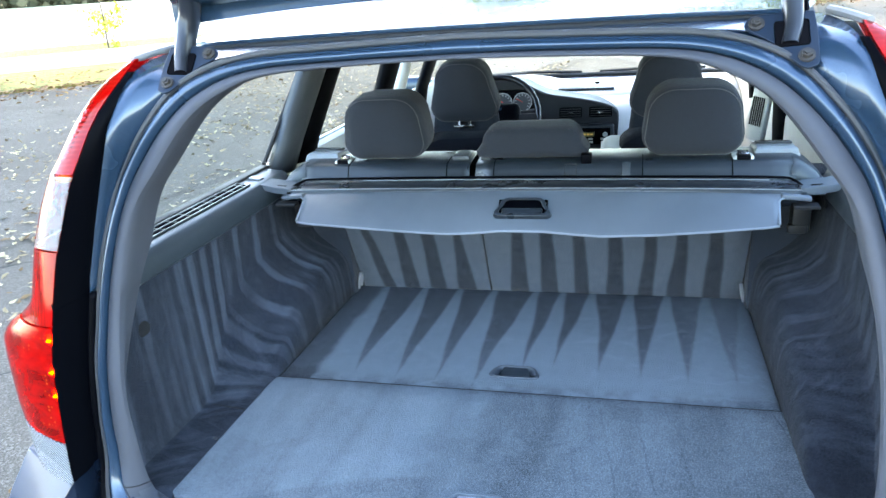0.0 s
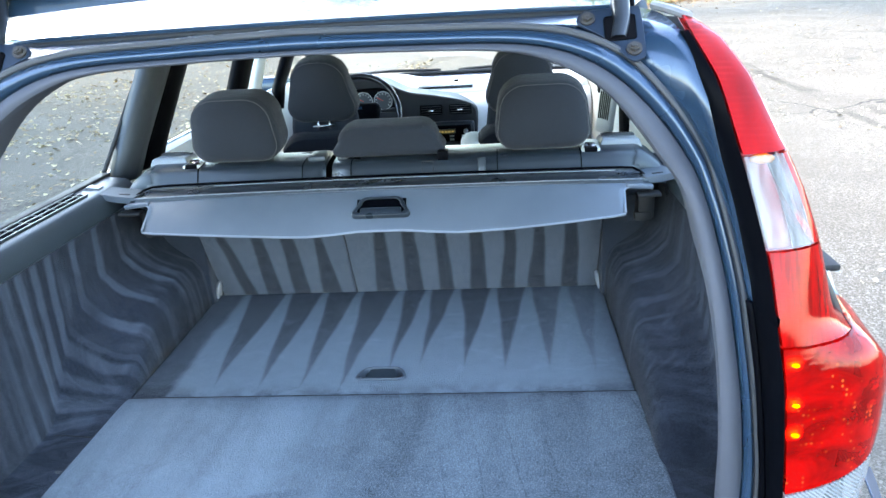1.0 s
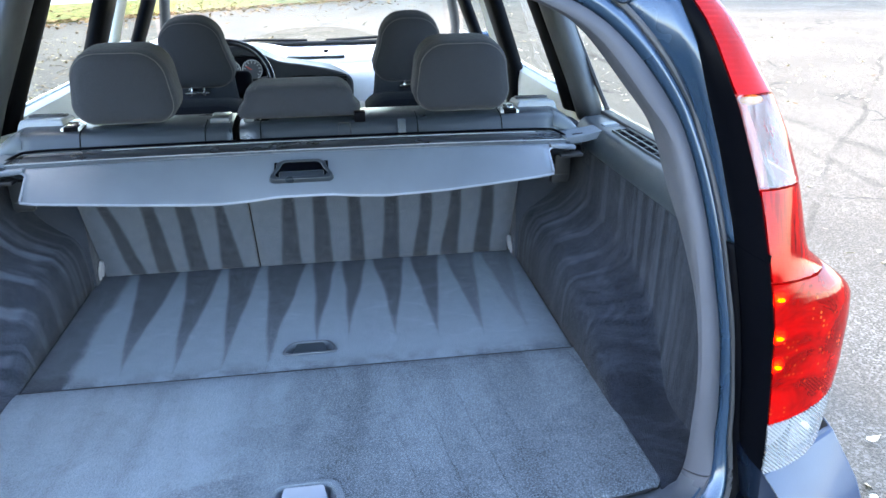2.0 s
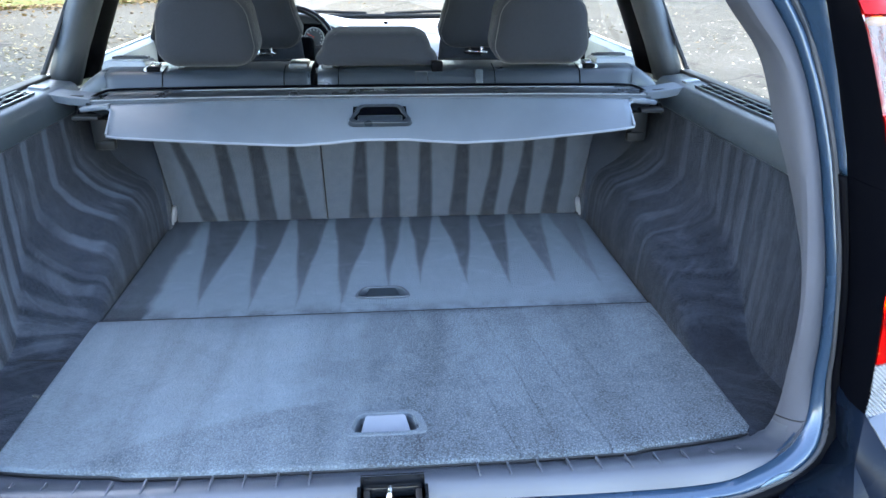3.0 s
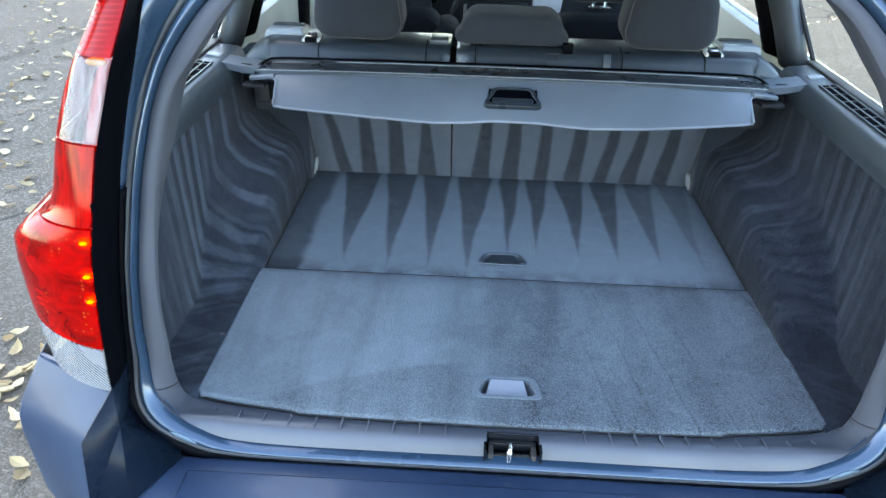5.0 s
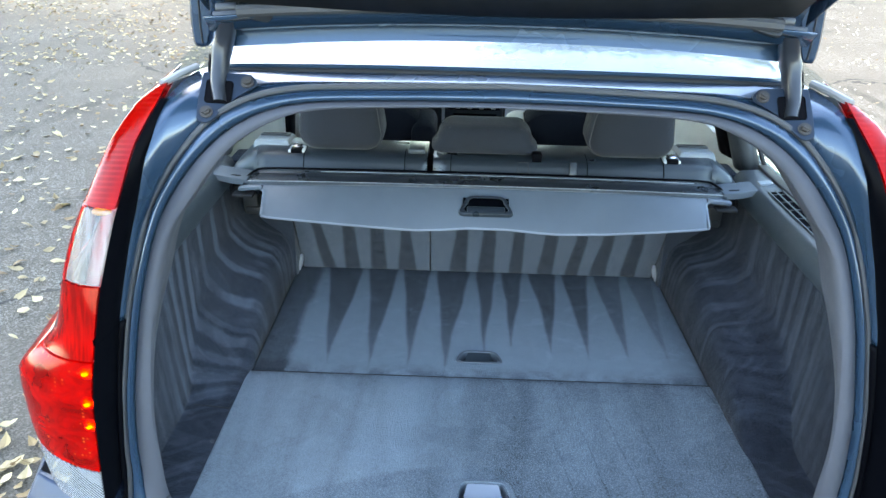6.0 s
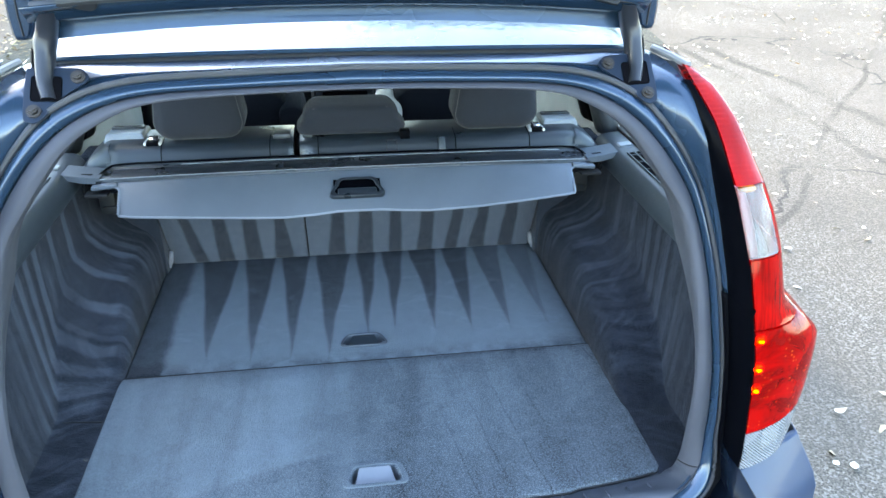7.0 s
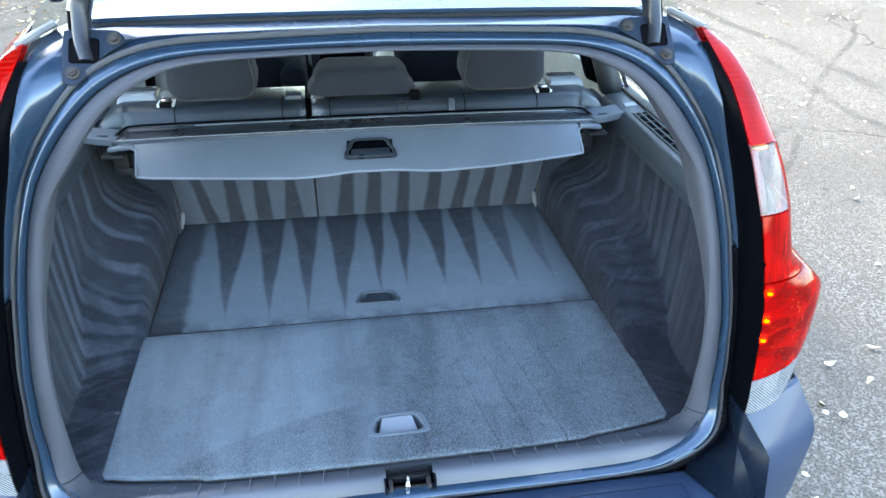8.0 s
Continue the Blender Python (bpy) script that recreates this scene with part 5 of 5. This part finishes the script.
def flap_low(x):
    return float(np.interp(x, [-.54, -.52, -.345, -.22, -.165, -.10, -.04, .06, .12, .18, .30, .42, .52, .54],
                           [.912, .908, .896, .8885, .8865, .890, .896, .8955, .890, .8865, .891, .901, .911, .915]))


def flap():
    def hw(v):
        return float(np.interp(v, [0, .13, .17, .22, .32, 1], [.594, .590, .566, .553, .547, .540]))

    grid = np.linspace(-1, 1, 75)
    rows = []
    for v in (0, .07, .13, .15, .17, .19, .22, .32, .5, .7, .85, .95, 1.0):
        r = []
        for u in grid:
            x = u * hw(v)
            top = .9640 - 0.007 * min(1.0, abs(x) / .55) ** 2
            z = top + (flap_low(x) - top) * v + 0.004 * math.sin(v * math.pi)
            r.append((x, .716 - .100 * v - 0.004 * math.sin(v * math.pi), z))
        rows.append(r)
    ob = cover_part("flap", loft(rows), COVER, label="grey vinyl pull flap", solid=0.003)
    low = [(u * .540, .6155, flap_low(u * .540) - .0005) for u in grid]
    cover_part("hem", tube(low, .0030, 6), HEM, ob, "pale welded hem")
    for s in (1, -1):
        side = [(s * hw(v), .715 - .10 * v, .957 + (flap_low(s * .54) - .957) * v + .003) for v in np.linspace(.12, 1, 14)]
        cover_part("side_hem", tube(side, .0024, 6), HEM, ob, "pale welded hem")
    # pull handle
    m = Matrix.Translation((.005, .6600, .9365)) @ pose(0, 0, 0, -56)
    ring = outline(.064, .054, .020, .012, 6, .012)
    hole = outline(.055, .042, .015, .010, 6, .011)
    ring = [(x, z - .027) for x, z in ring]
    hole = [(x, z - .0205) for x, z in hole]
    rows = [[(x * 1.05, .004, z * 1.06) for x, z in ring], [(x, -.006, z) for x, z in ring], [(x, -.007, z) for x, z in hole], [(x * .97, .000, z * .97) for x, z in hole]]
    h = cover_part("handle", turned(loft(rows, True), m), SHELF, ob, "grey plastic pull handle", bevel=0.001)
    cover_part("handle_recess", turned(box(-.056, .056, -.0030, .002, -.022, .023, .001), m), BLACK, h, "black handle opening")
    cover_part("handle_lip", turned(box(-.046, .046, -.0055, -.002, -.0205, -.004, .003), m), SHELF, h, "grey lip in the handle")


HEM = plastic("hem", (0.145, 0.158, 0.18), 0.55)
flap()
def case_line(y, z, x0=-.60, x1=.60):
    return [(x, y, z - 0.006 * (abs(x) / .62) ** 3) for x in np.linspace(x0, x1, 31)]


prof = [(.722, .930), (.714, .945), (.7125, .962), (.716, .9675), (.722, .969), (.745, .9695), (.768, .9705), (.771, .9685), (.774, .9715), (.782, .9725), (.785, .968), (.786, .95), (.76, .93)]
rows = [[(x, y, z - 0.006 * (abs(x) / .62) ** 3) for x in np.linspace(-.605, .605, 41)] for y, z in prof]
case = cover_part("roller_case", loft(rows), CASE, label="dark grey roller case", solid=0.003)
cover_part("case_lip", tube(case_line(.7165, .9680), .0013, 6), STRIP, case, "bright front lip of the case")
cover_part("case_strip", tube(case_line(.7785, .9722, -.42, .54), .0016, 6), STRIP, case, "pale strip along the case")
groove = spline([(-.606, .722, .958), (-.600, .745, .966), (-.588, .772, .9705), (-.566, .7865, .9725), (-.45, .7875, .9745), (0, .7875, .9765), (.45, .7875, .9745), (.566, .7865, .9725), (.588, .772, .9705), (.600, .745, .966), (.606, .722, .958)], 6)
cover_part("case_groove", tube(groove, .0030, 6), BLACK, case, "dark groove round the case")
for s in (1, -1):
    flip = (lambda q: q) if s > 0 else mirrored
    rows = []
    for x, y0, y1, z0, z1 in ((.596, .714, .786, .950, .9665), (.640, .716, .788, .954, .971), (.676, .719, .787, .961, .9765), (.708, .726, .782, .969, .9825), (.728, .730, .778, .974, .985)):
        rows.append([(x, y0, z0), (x, y1, z0), (x, y1, z1), (x, y0, z1)])
    bm = loft(rows, True)
    bm.verts.ensure_lookup_table()
    bm.faces.new([bm.verts[q] for q in range(4)]), bm.faces.new([bm.verts[16 + q] for q in range(4)])
    bracket = cover_part("end_bracket", flip(bm), GRIP, label="grey end bracket resting on the side rail", smooth=False, bevel=0.0015)
    cover_part("bracket_tip", flip(turned(box(-.017, .017, -.013, .013, -.003, .004, .0015, 1), pose(.710, .754, .9835, 0, -7))), WEDGE, bracket, "pale end of the bracket", smooth=False)
    cover_part("bracket_slot", flip(turned(box(-.012, .012, -.003, .003, -.001, .001), pose(.628, .735, .9698, 0, -4))), BLACK, bracket)
    b = turned(box(-.030, .030, -.010, .010, -.005, .005, .003), pose(.583, .702, .951, 0, 6))
    cover_part("flap_hook", flip(b), COVER, bracket)
    cover_part("side_clip", flip(turned(box(-.026, .026, -.016, .016, -.004, .004, .002), pose(.604, .705, .931))), RUBBER, bracket)

# ---- front of the cabin ----
def front_seat(x, label):
    back = cushion(.235, .575, .13, .12, .06, .045, .03)
    seat = part("front_seat", turned(back, pose(x, 1.99, .33, 14)), SEAT_DARK, car, label)
    panel_bm = cushion(.175, .40, .02, .09, .05, .03, .006)
    part("back_panel", turned(panel_bm, pose(x, 1.915, .34, 14)), SEAT_DARK, seat, "dark back panel")
    for s in (1, -1):
        # the left bolster is coloured cream for the sunlight on that side
        part("bolster", turned(cushion(.05, .50, .17, .045, .04, 0, .012), pose(x + s * .19, 1.97, .35, 14, 0, 0)), SUNLIT_CLOTH if s < 0 else SEAT_DARK, seat, "side bolster coloured pale as sunlit" if s < 0 else "")
    part("seat_cushion", box(x - .24, x + .24, 1.95, 2.45, .30, .46, .06, 3), SEAT_DARK, seat)
    m = pose(x, 1.895, .930, 12)
    h = part("headrest", turned(cushion(.136, .240, .105, .088, .062, .026, .020), m), CLOTH, seat, "tall dark cloth headrest")
    part("headrest_seam", turned(tube(piping(.136, .240, .088, .062, -.0505, .026, .95), .0008, 6, True), m), PIPE, h)
    # the collar flares out below the pad and dips in the middle round the bracket
    rows = []
    for f, dy in ((0.0, -.050), (.5, -.056), (1.0, -.040)):
        row = []
        for u in np.linspace(-1, 1, 17):
            dip = .022 * math.exp(-(u / .42) ** 4)
            row.append((u * (.128 + .012 * (1 - f)), dy + .03 * abs(u) ** 3, -.075 + f * (.100 - dip)))
        rows.append(row)
    part("collar", turned(loft(rows), m), CLOTH, h, "flared cloth collar under the headrest", solid=0.05, offset=1.0)
    part("post_bar", turned(box(-.042, .042, -.066, -.050, -.012, -.004, .002), m), CHROME, h, "bright bracket under the headrest")
    for s in (1, -1):
        part("post", turned(tube([(s * .022, -.056, -.020), (s * .022, -.056, .012)], .005, 8), m), CHROME, h)
    return seat


SUNLIT_CLOTH = plastic("sunlit_cloth", (0.50, 0.47, 0.40), 0.9)
front_seat(-.395, "dark cloth driver's seat")
front_seat(.36, "dark cloth passenger seat, left side coloured as sunlit")


def dashboard():
    xs = np.linspace(-.72, .72, 33)
    rows = []
    for y, z in ((2.72, .40), (2.70, .60), (2.70, .74), (2.715, .80), (2.75, .835), (2.82, .862), (2.95, .89), (3.10, .905), (3.22, .905)):
        r = []
        for x in xs:
            hump = 0.075 * math.exp(-((x + .37) / .19) ** 4) * (1 if .79 < z < .88 else 0.35 if z > .7 else 0)
            r.append((x, y - 0.10 * math.exp(-((x + .02) / .28) ** 4) * (1 if z < .84 else .5), z + hump))
        rows.append(r)
    d = part("dashboard", loft(rows[5:]), DASH, car, "dashboard, its grey made paler for the sun on it", solid=0.006)
    part("dash_face", loft(rows[:6]), DASH, d, "pale lower face of the dashboard", solid=0.006)
    top = [(-.60, .86), (-.57, .93), (-.50, .972), (-.38, .984), (-.29, .970), (-.245, .952), (-.19, .923), (-.14, .907), (-.05, .893), (.058, .872), (.125, .851), (.156, .832), (.170, .800), (.165, .70)]
    face = [(float(a), float(b)) for a, b in spline(top, 4)] + [(.15, .42), (-.60, .42)]
    part("instrument_hood", prism(face, 2.600, 2.78), SHELL, d, "dark binnacle sweeping down to the centre console", bevel=0.010)
    part("centre_console", box(-.140, .150, 2.570, 2.62, .42, .765, .012, 3), RAIL, d, "dark centre console")
    for x in (-.053, .087):
        v = part("air_vent", box(x - .054, x + .054, 2.590, 2.604, .796, .846, .006), BLACK, d, "dark air vent with slats")
        for i in range(4):
            part("vent_slat", box(x - .048, x + .048, 2.584, 2.591, .803 + i * .011, .807 + i * .011), SHELL, v)
        part("vent_tab", box(x - .014, x + .014, 2.577, 2.587, .817, .824, .002), CHROME, v, "small bright tab")
    r = part("radio", box(-.125, .135, 2.558, 2.572, .672, .752, .006), BLACK, d, "black radio panel")
    part("radio_display", box(-.03, .06, 2.554, 2.560, .712, .734), DISPLAY, r, "dim display with unreadable marks")
    for i in range(5):
        part("display_mark", box(-.022 + i * .016, -.012 + i * .016, 2.5525, 2.5545, .719, .727), GLOW, r, "lit amber mark")
    for i in range(4):
        for j in range(2):
            x = -.085 + i * .058
            part("radio_button", box(x, x + .022, 2.552, 2.560, .680 + j * .016, .689 + j * .016, .001), PALE, r)
    for s in (-1, 1):
        part("radio_knob", disc((.01 + s * .10, 2.553, .722), .011, .016, "y", 16), PALE, r)
    k = part("heater_panel", box(-.10, .12, 2.558, 2.572, .575, .655, .006), BLACK, d, "heater controls")
    for i in range(3):
        part("heater_knob", disc((-.06 + i * .07, 2.548, .615), .020, .02, "y", 18), SHELF, k, "round heater knob")
    panel_ob = part("instrument_panel", box(-.45, -.215, 2.590, 2.604, .825, .940, .02), BLACK, d, "instrument panel with round dials")
    for x in (-.373, -.279):
        g = part("dial", disc((x, 2.587, .880), .043, .008, "y", 28), DIAL, panel_ob, "grey round dial")
        part("dial_rim", tube([(x + .043 * math.cos(a), 2.583, .880 + .043 * math.sin(a)) for a in np.linspace(0, 6.283, 28, endpoint=False)], .0022, 6, True), PALE, g)
        part("needle", turned(box(-.0015, .0015, -.001, .001, 0, .034), pose(x, 2.581, .880, 0, -60)), NEEDLE, g, "red needle")
        for i in range(11):
            a = -40 + i * 26
            part("dial_mark", turned(box(-.0018, .0018, -.001, .001, .029, .038), pose(x, 2.582, .880, 0, a - 90)), PALE, g)
    c = Vector((-.362, 2.375, .847))
    turn = pose(0, 0, 0, -24)
    pts = [c + turn.to_3x3() @ Vector((.185 * math.cos(a), 0, .185 * math.sin(a))) for a in np.linspace(0, 2 * math.pi, 40, endpoint=False)]
    w = part("steering_wheel", tube(pts, .0145, 10, True), GLOSS, car, "black steering wheel")
    part("wheel_hub", turned(box(-.10, .10, -.03, .04, -.055, .06, .025, 3), Matrix.Translation(c) @ turn), BLACK, w, "dark wheel hub")
    part("hub_badge", turned(box(-.022, .022, -.034, -.030, .022, .036, .003), Matrix.Translation(c) @ turn), PAINT, w, "plain oval badge")
    for s in (1, -1):
        part("spoke", turned(box(s * .13 - .05, s * .13 + .05, -.012, .012, -.03, .012, .008), Matrix.Translation(c) @ turn), SHELL, w)
    part("column", tube([c + Vector((0, .02, 0)), c + Vector((0, .30, -.10))], .04, 12), SHELL, w)
    part("stalk", tube([c + Vector((.04, .06, 0)), c + Vector((.19, .05, .02))], .009, 8), SHELL, w, "indicator stalk")
    part("dash_sensor", disc((.05, 3.0, .904), .012, .01, "z", 12), BLACK, d)
    part("speaker_grille", box(-.14, .14, 2.86, 2.95, .884, .897, .004), SHELF, d, "flat grille on the dashboard")


# grey raised so that the colour carries the sun on the dashboard
DASH = plastic("dash_top", (0.55, 0.55, 0.55), 0.6, 600, 0.4)
DIAL = plastic("dial_face", (0.05, 0.053, 0.057), 0.5)
GLOW = Mat("amber_mark", (0.30, 0.26, 0.10), 0.5)
GLOW.put("Emission Color", (1, 0.7, 0.2, 1)), GLOW.put("Emission Strength", 0.02)
GLOW = GLOW.m
NEEDLE = Mat("needle_red", (0.6, 0.05, 0.03), 0.5).m
DISPLAY = Mat("display", (0.03, 0.05, 0.02), 0.3)
DISPLAY = DISPLAY.m
dashboard()

rows = [[(x, y + 0.05 * (1 - (x / .7) ** 2), z) for x in np.linspace(-w, w, 15)] for y, z, w in ((3.22, .905, .70), (2.98, 1.10, .65), (2.75, 1.30, .59), (2.68, 1.36, .56))]
screen = part("windscreen", loft(rows), SCREEN, car, "clear windscreen")
screen.visible_shadow = False
part("screen_border", tube([(x, 3.225 + 0.05 * (1 - (x / .7) ** 2), .912) for x in np.linspace(-.70, .70, 21)], .014, 8), RUBBER, car, "black lower border of the windscreen")
for x0, x1 in ((-.60, -.05), (.05, .60)):
    part("wiper", tube([(x0, 3.30, .925), ((x0 + x1) / 2, 3.275, .938), (x1, 3.29, .928)], .008, 6), RUBBER, car, "black wiper at rest")
rows = []
for y, z in ((3.26, .895), (3.45, .88), (3.8, .845), (4.15, .79), (4.33, .72), (4.40, .60), (4.42, .45), (4.38, .25)):
    w = float(np.interp(y, [3.2, 3.8, 4.2, 4.42], [.83, .84, .82, .78]))
    rows.append([(x, y - 0.12 * (x / w) ** 4, z - 0.03 * (x / w) ** 4) for x in np.linspace(-w, w, 17)])
part("bonnet", loft(rows), PAINT, car, "blue bonnet and nose", solid=0.004)
part("cabin_floor", box(-.76, .76, .95, 3.3, .24, .28), RUBBER, car, "dark cabin floor")
part("underbody", box(-.70, .70, -.10, 4.2, .20, .235), RUBBER, car, "dark underbody")
part("bulkhead", box(-.74, .74, 3.28, 3.34, .24, .88), RUBBER, car, "front bulkhead")
# black in place of body blue, painting the shade seen through the gap
part("rear_panel", box(-.60, .60, -.095, -.075, .24, .555), BLACK, car, "body panel behind the bumper, blackened for the shaded gap")
for s in (1, -1):
    part("inner_wing", box(s * .70 - .01, s * .70 + .01, -.02, .98, .22, .62), RUBBER, car)
    for y in (.68, 3.44):
        ty = disc((s * .80, y, .315), .315, .20, "x", 40)
        bmesh.ops.bevel(ty, geom=[e for e in ty.edges if len(e.link_faces) == 2 and any(len(f.verts) > 4 for f in e.link_faces)], offset=.03, segments=3, affect="EDGES")
        wheel = part("wheel", ty, RUBBER, car, "road wheel with a black tyre")
        part("rim", disc((s * .90, y, .315), .20, .02, "x", 30), SATIN, wheel, "silver rim")

# ---- fallen leaves, sapling and trees ----
def leaf_mesh(rng, size, curl):
    """One dry leaf: pointed oval, folded along its rib and curled."""
    pts, n = [], 6
    w = rng.uniform(.42, .62)
    out = []
    for i in range(n + 1):
        u = i / n
        half = w * math.sin(math.pi * u ** .8) * (0.5 + .12 * rng.uniform(-1, 1))
        z = curl * (u - .45) ** 2 * 2.2
        out.append(((u - .5) * size, half * size, z * size + abs(half) * curl * size * .9, z * size))
    return out


def add_leaf(verts, faces, m, rows):
    b = len(verts)
    for x, h, ze, zm in rows:
        for p in ((x, -h, ze), (x, 0, zm), (x, h, ze)):
            verts.append(tuple(m @ Vector(p)))
    for i in range(len(rows) - 1):
        for j in (0, 1):
            a = b + i * 3 + j
            faces.append((a, a + 1, a + 4, a + 3))


def from_lists(name, verts, faces, material, label, category, kind=""):
    me = bpy.data.meshes.new(name)
    me.from_pydata(verts, [], faces)
    me.materials.append(material)
    return tagged(new(name, me), label, category, kind=kind)


def scatter(name, count, place, s0, s1, material, label, seed, base=.006):
    rng = random.Random(seed)
    verts, faces = [], []
    kinds = [leaf_mesh(rng, 1.0, rng.uniform(.05, .5)) for _ in range(12)]
    for _ in range(count):
        x, y = place(rng)
        sc = rng.uniform(s0, s1)
        m = Matrix.Translation((x, y, base + rng.uniform(0, .01))) @ Euler((rng.gauss(0, .22), rng.gauss(0, .22), rng.uniform(0, 6.28))).to_matrix().to_4x4() @ Matrix.Scale(sc, 4)
        if rng.random() < .3:
            m = m @ pose(0, 0, .15, 180)
        add_leaf(verts, faces, m, rng.choice(kinds))
    return from_lists(name, verts, faces, material, label, "leaves", "stuff")


def near_car(rng, side):
    while True:
        x, y = side * rng.uniform(.95, 7.5), rng.uniform(-1.0, 13)
        keep = 1.0 if side < 0 else .8
        clump = noise.noise(Vector((x * .9, y * .9, 3.7))) + .45
        if rng.random() < keep * clump:
            return x, y


scatter("fallen_leaves", 4200, lambda r: near_car(r, -1), .035, .08, BROWN, "pale yellow dry leaves scattered on the asphalt", 3)
scatter("fallen_leaves", 1150, lambda r: near_car(r, 1), .028, .060, DRY, "pale dry leaves scattered on the asphalt", 4)


def far_place(rng):
    s, d = rng.uniform(-14, 40), rng.expovariate(1.4)
    return verge(s, .9 - 1.1 * d if rng.random() < .8 else rng.uniform(.9, 4.5))


scatter("verge_litter", 9000, far_place, .07, .14, LITTER, "brown leaves lying along the grass edge", 6, .056)
scatter("road_leaves", 1500, lambda r: (r.uniform(-14, 9), r.uniform(5, 22)), .04, .08, BROWN, "dry leaves spread over the road", 7)

# single leaves near the bumper, one object each
rng = random.Random(11)
shapes = []
for i in range(6):
    verts, faces = [], []
    add_leaf(verts, faces, Matrix.Scale(.07, 4), leaf_mesh(rng, 1.0, rng.uniform(.1, .5)))
    me = bpy.data.meshes.new("fallen_leaf")
    me.from_pydata(verts, [], faces)
    me.materials.append(GOLD)
    shapes.append(me)


pale = []
for me in shapes:
    me = me.copy()
    me.materials[0] = DRY
    pale.append(me)


def lone_leaf(x, y, k, kinds=shapes):
    ob = new("fallen_leaf", kinds[k % 6])
    ob.matrix_world = Matrix.Translation((x, y, .012)) @ Euler((rng.gauss(0, .15), rng.gauss(0, .15), rng.uniform(0, 6.28))).to_matrix().to_4x4() @ Matrix.Scale(rng.uniform(.55, 1.15) * (1.0 if kinds is shapes else .6), 4)
    tagged(ob, "pale yellow curled dry leaf on the asphalt", "leaf", "leaves beside the bumper")


for k in range(85):
    lone_leaf(rng.gauss(-1.40, .15), rng.gauss(.68, .19), k)
for k in range(14):
    lone_leaf(rng.uniform(1.15, 1.9), rng.uniform(.1, 1.6), k, pale)


def tree(name, at, height, crown_r, leaves, leaf, seed, label, trunk_r, low=.35, crown=FOLIAGE):
    """A tapered trunk with limbs and a crown of many small leaves."""
    rng = random.Random(seed)
    root = thing(name, label, "tree", at=at)
    keys = [(0, 0, -.1)] + [(rng.gauss(0, .02) * height * f, rng.gauss(0, .02) * height * f, height * f) for f in (.25, .5, .75, .95)]
    pts = spline(keys, 5)
    wood = tube(pts, [trunk_r * (1 - .85 * i / len(pts)) for i in range(len(pts))], 8)
    tips = []
    for i in range(16):
        f = rng.uniform(low, .92)
        p = Vector(pts[int(f * (len(pts) - 1))])
        a, r = rng.uniform(0, 6.28), crown_r * rng.uniform(.5, 1.0) * (1.15 - abs(f - .6))
        q = p + Vector((math.cos(a) * r, math.sin(a) * r, r * rng.uniform(.1, .7)))
        mid_p = (p + q) / 2 + Vector((0, 0, -.05 * r))
        tube([p, mid_p, q], [trunk_r * .35, trunk_r * .22, trunk_r * .08], 5, bm=wood)
        tips += [mid_p, q, (mid_p + q) / 2]
    part("trunk", wood, BARK, root)
    verts, faces = [], []
    for _ in range(leaves):
        c = rng.choice(tips)
        p = c + Vector((rng.gauss(0, 1), rng.gauss(0, 1), rng.gauss(0, .8))) * crown_r * .22
        m = Matrix.Translation(p) @ Euler((rng.uniform(0, 6.28), rng.uniform(0, 6.28), rng.uniform(0, 6.28))).to_matrix().to_4x4()
        b = len(verts)
        for u, v in ((-.5, 0), (0, -.32), (.5, 0), (0, .32)):
            verts.append(tuple(m @ Vector((u * leaf, v * leaf, 0))))
        faces.append((b, b + 1, b + 2, b + 3))
    me = bpy.data.meshes.new("crown")
    me.from_pydata(verts, [], faces)
    me.materials.append(crown)
    new("crown", me).parent = root
    return root


def hedge():
    """A far hedge of leaf clumps along the top of the meadow."""
    rng = random.Random(77)
    verts, faces = [], []
    for _ in range(9000):
        x, y = verge(rng.uniform(-110, 150), 152 + rng.gauss(0, 2.0))
        p = Vector((x, y, 3.2 + 8.5 * rng.random() ** 1.3 + 1.5 * noise.noise(Vector((x * .09, y * .09, 1)))))
        m = Matrix.Translation(p) @ Euler((rng.uniform(0, 6.28), rng.uniform(0, 6.28), rng.uniform(0, 6.28))).to_matrix().to_4x4()
        b = len(verts)
        for u, v in ((-.5, 0), (0, -.4), (.5, 0), (0, .4)):
            verts.append(tuple(m @ Vector((u * 2.2, v * 2.2, 0))))
        faces.append((b, b + 1, b + 2, b + 3))
    from_lists("hedge", verts, faces, HEDGE, "dark olive hedge far off along the meadow", "hedge", "stuff")


hedge()
tree("sapling", (-21.0, 26.0, .05), 5.8, .80, 1000, .17, 21, "young tree with thin yellow-green leaves on the grass", .045, .02, FRESH)
# unseen trees, added only to keep the sun off the car and road
tree("added_shade_tree", (-8.8, 3.7, 0), 12.5, 4.6, 12000, .46, 52, "large leafy tree added out of view to shade the car", .26, .5)
tree("added_shade_tree", (-19.0, 12.5, .05), 12.5, 4.6, 9000, .46, 61, "large leafy tree added out of view on the verge to shade the road", .25, .5)
tree("added_shade_tree", (-13.6, 9.3, 0), 12.5, 4.8, 11000, .46, 57, "large leafy tree added out of view at the grass edge to shade the road", .25, .5)
for i, (x, y, h) in enumerate(((5, 25, 15), (15, 31, 15), (-6, 29, 16), (27, 36, 13))):
    tree("tree", (x, y, 0), h, 4.2, 5200, .42, 30 + i, "tall broad-leaved tree turning yellow", .22)
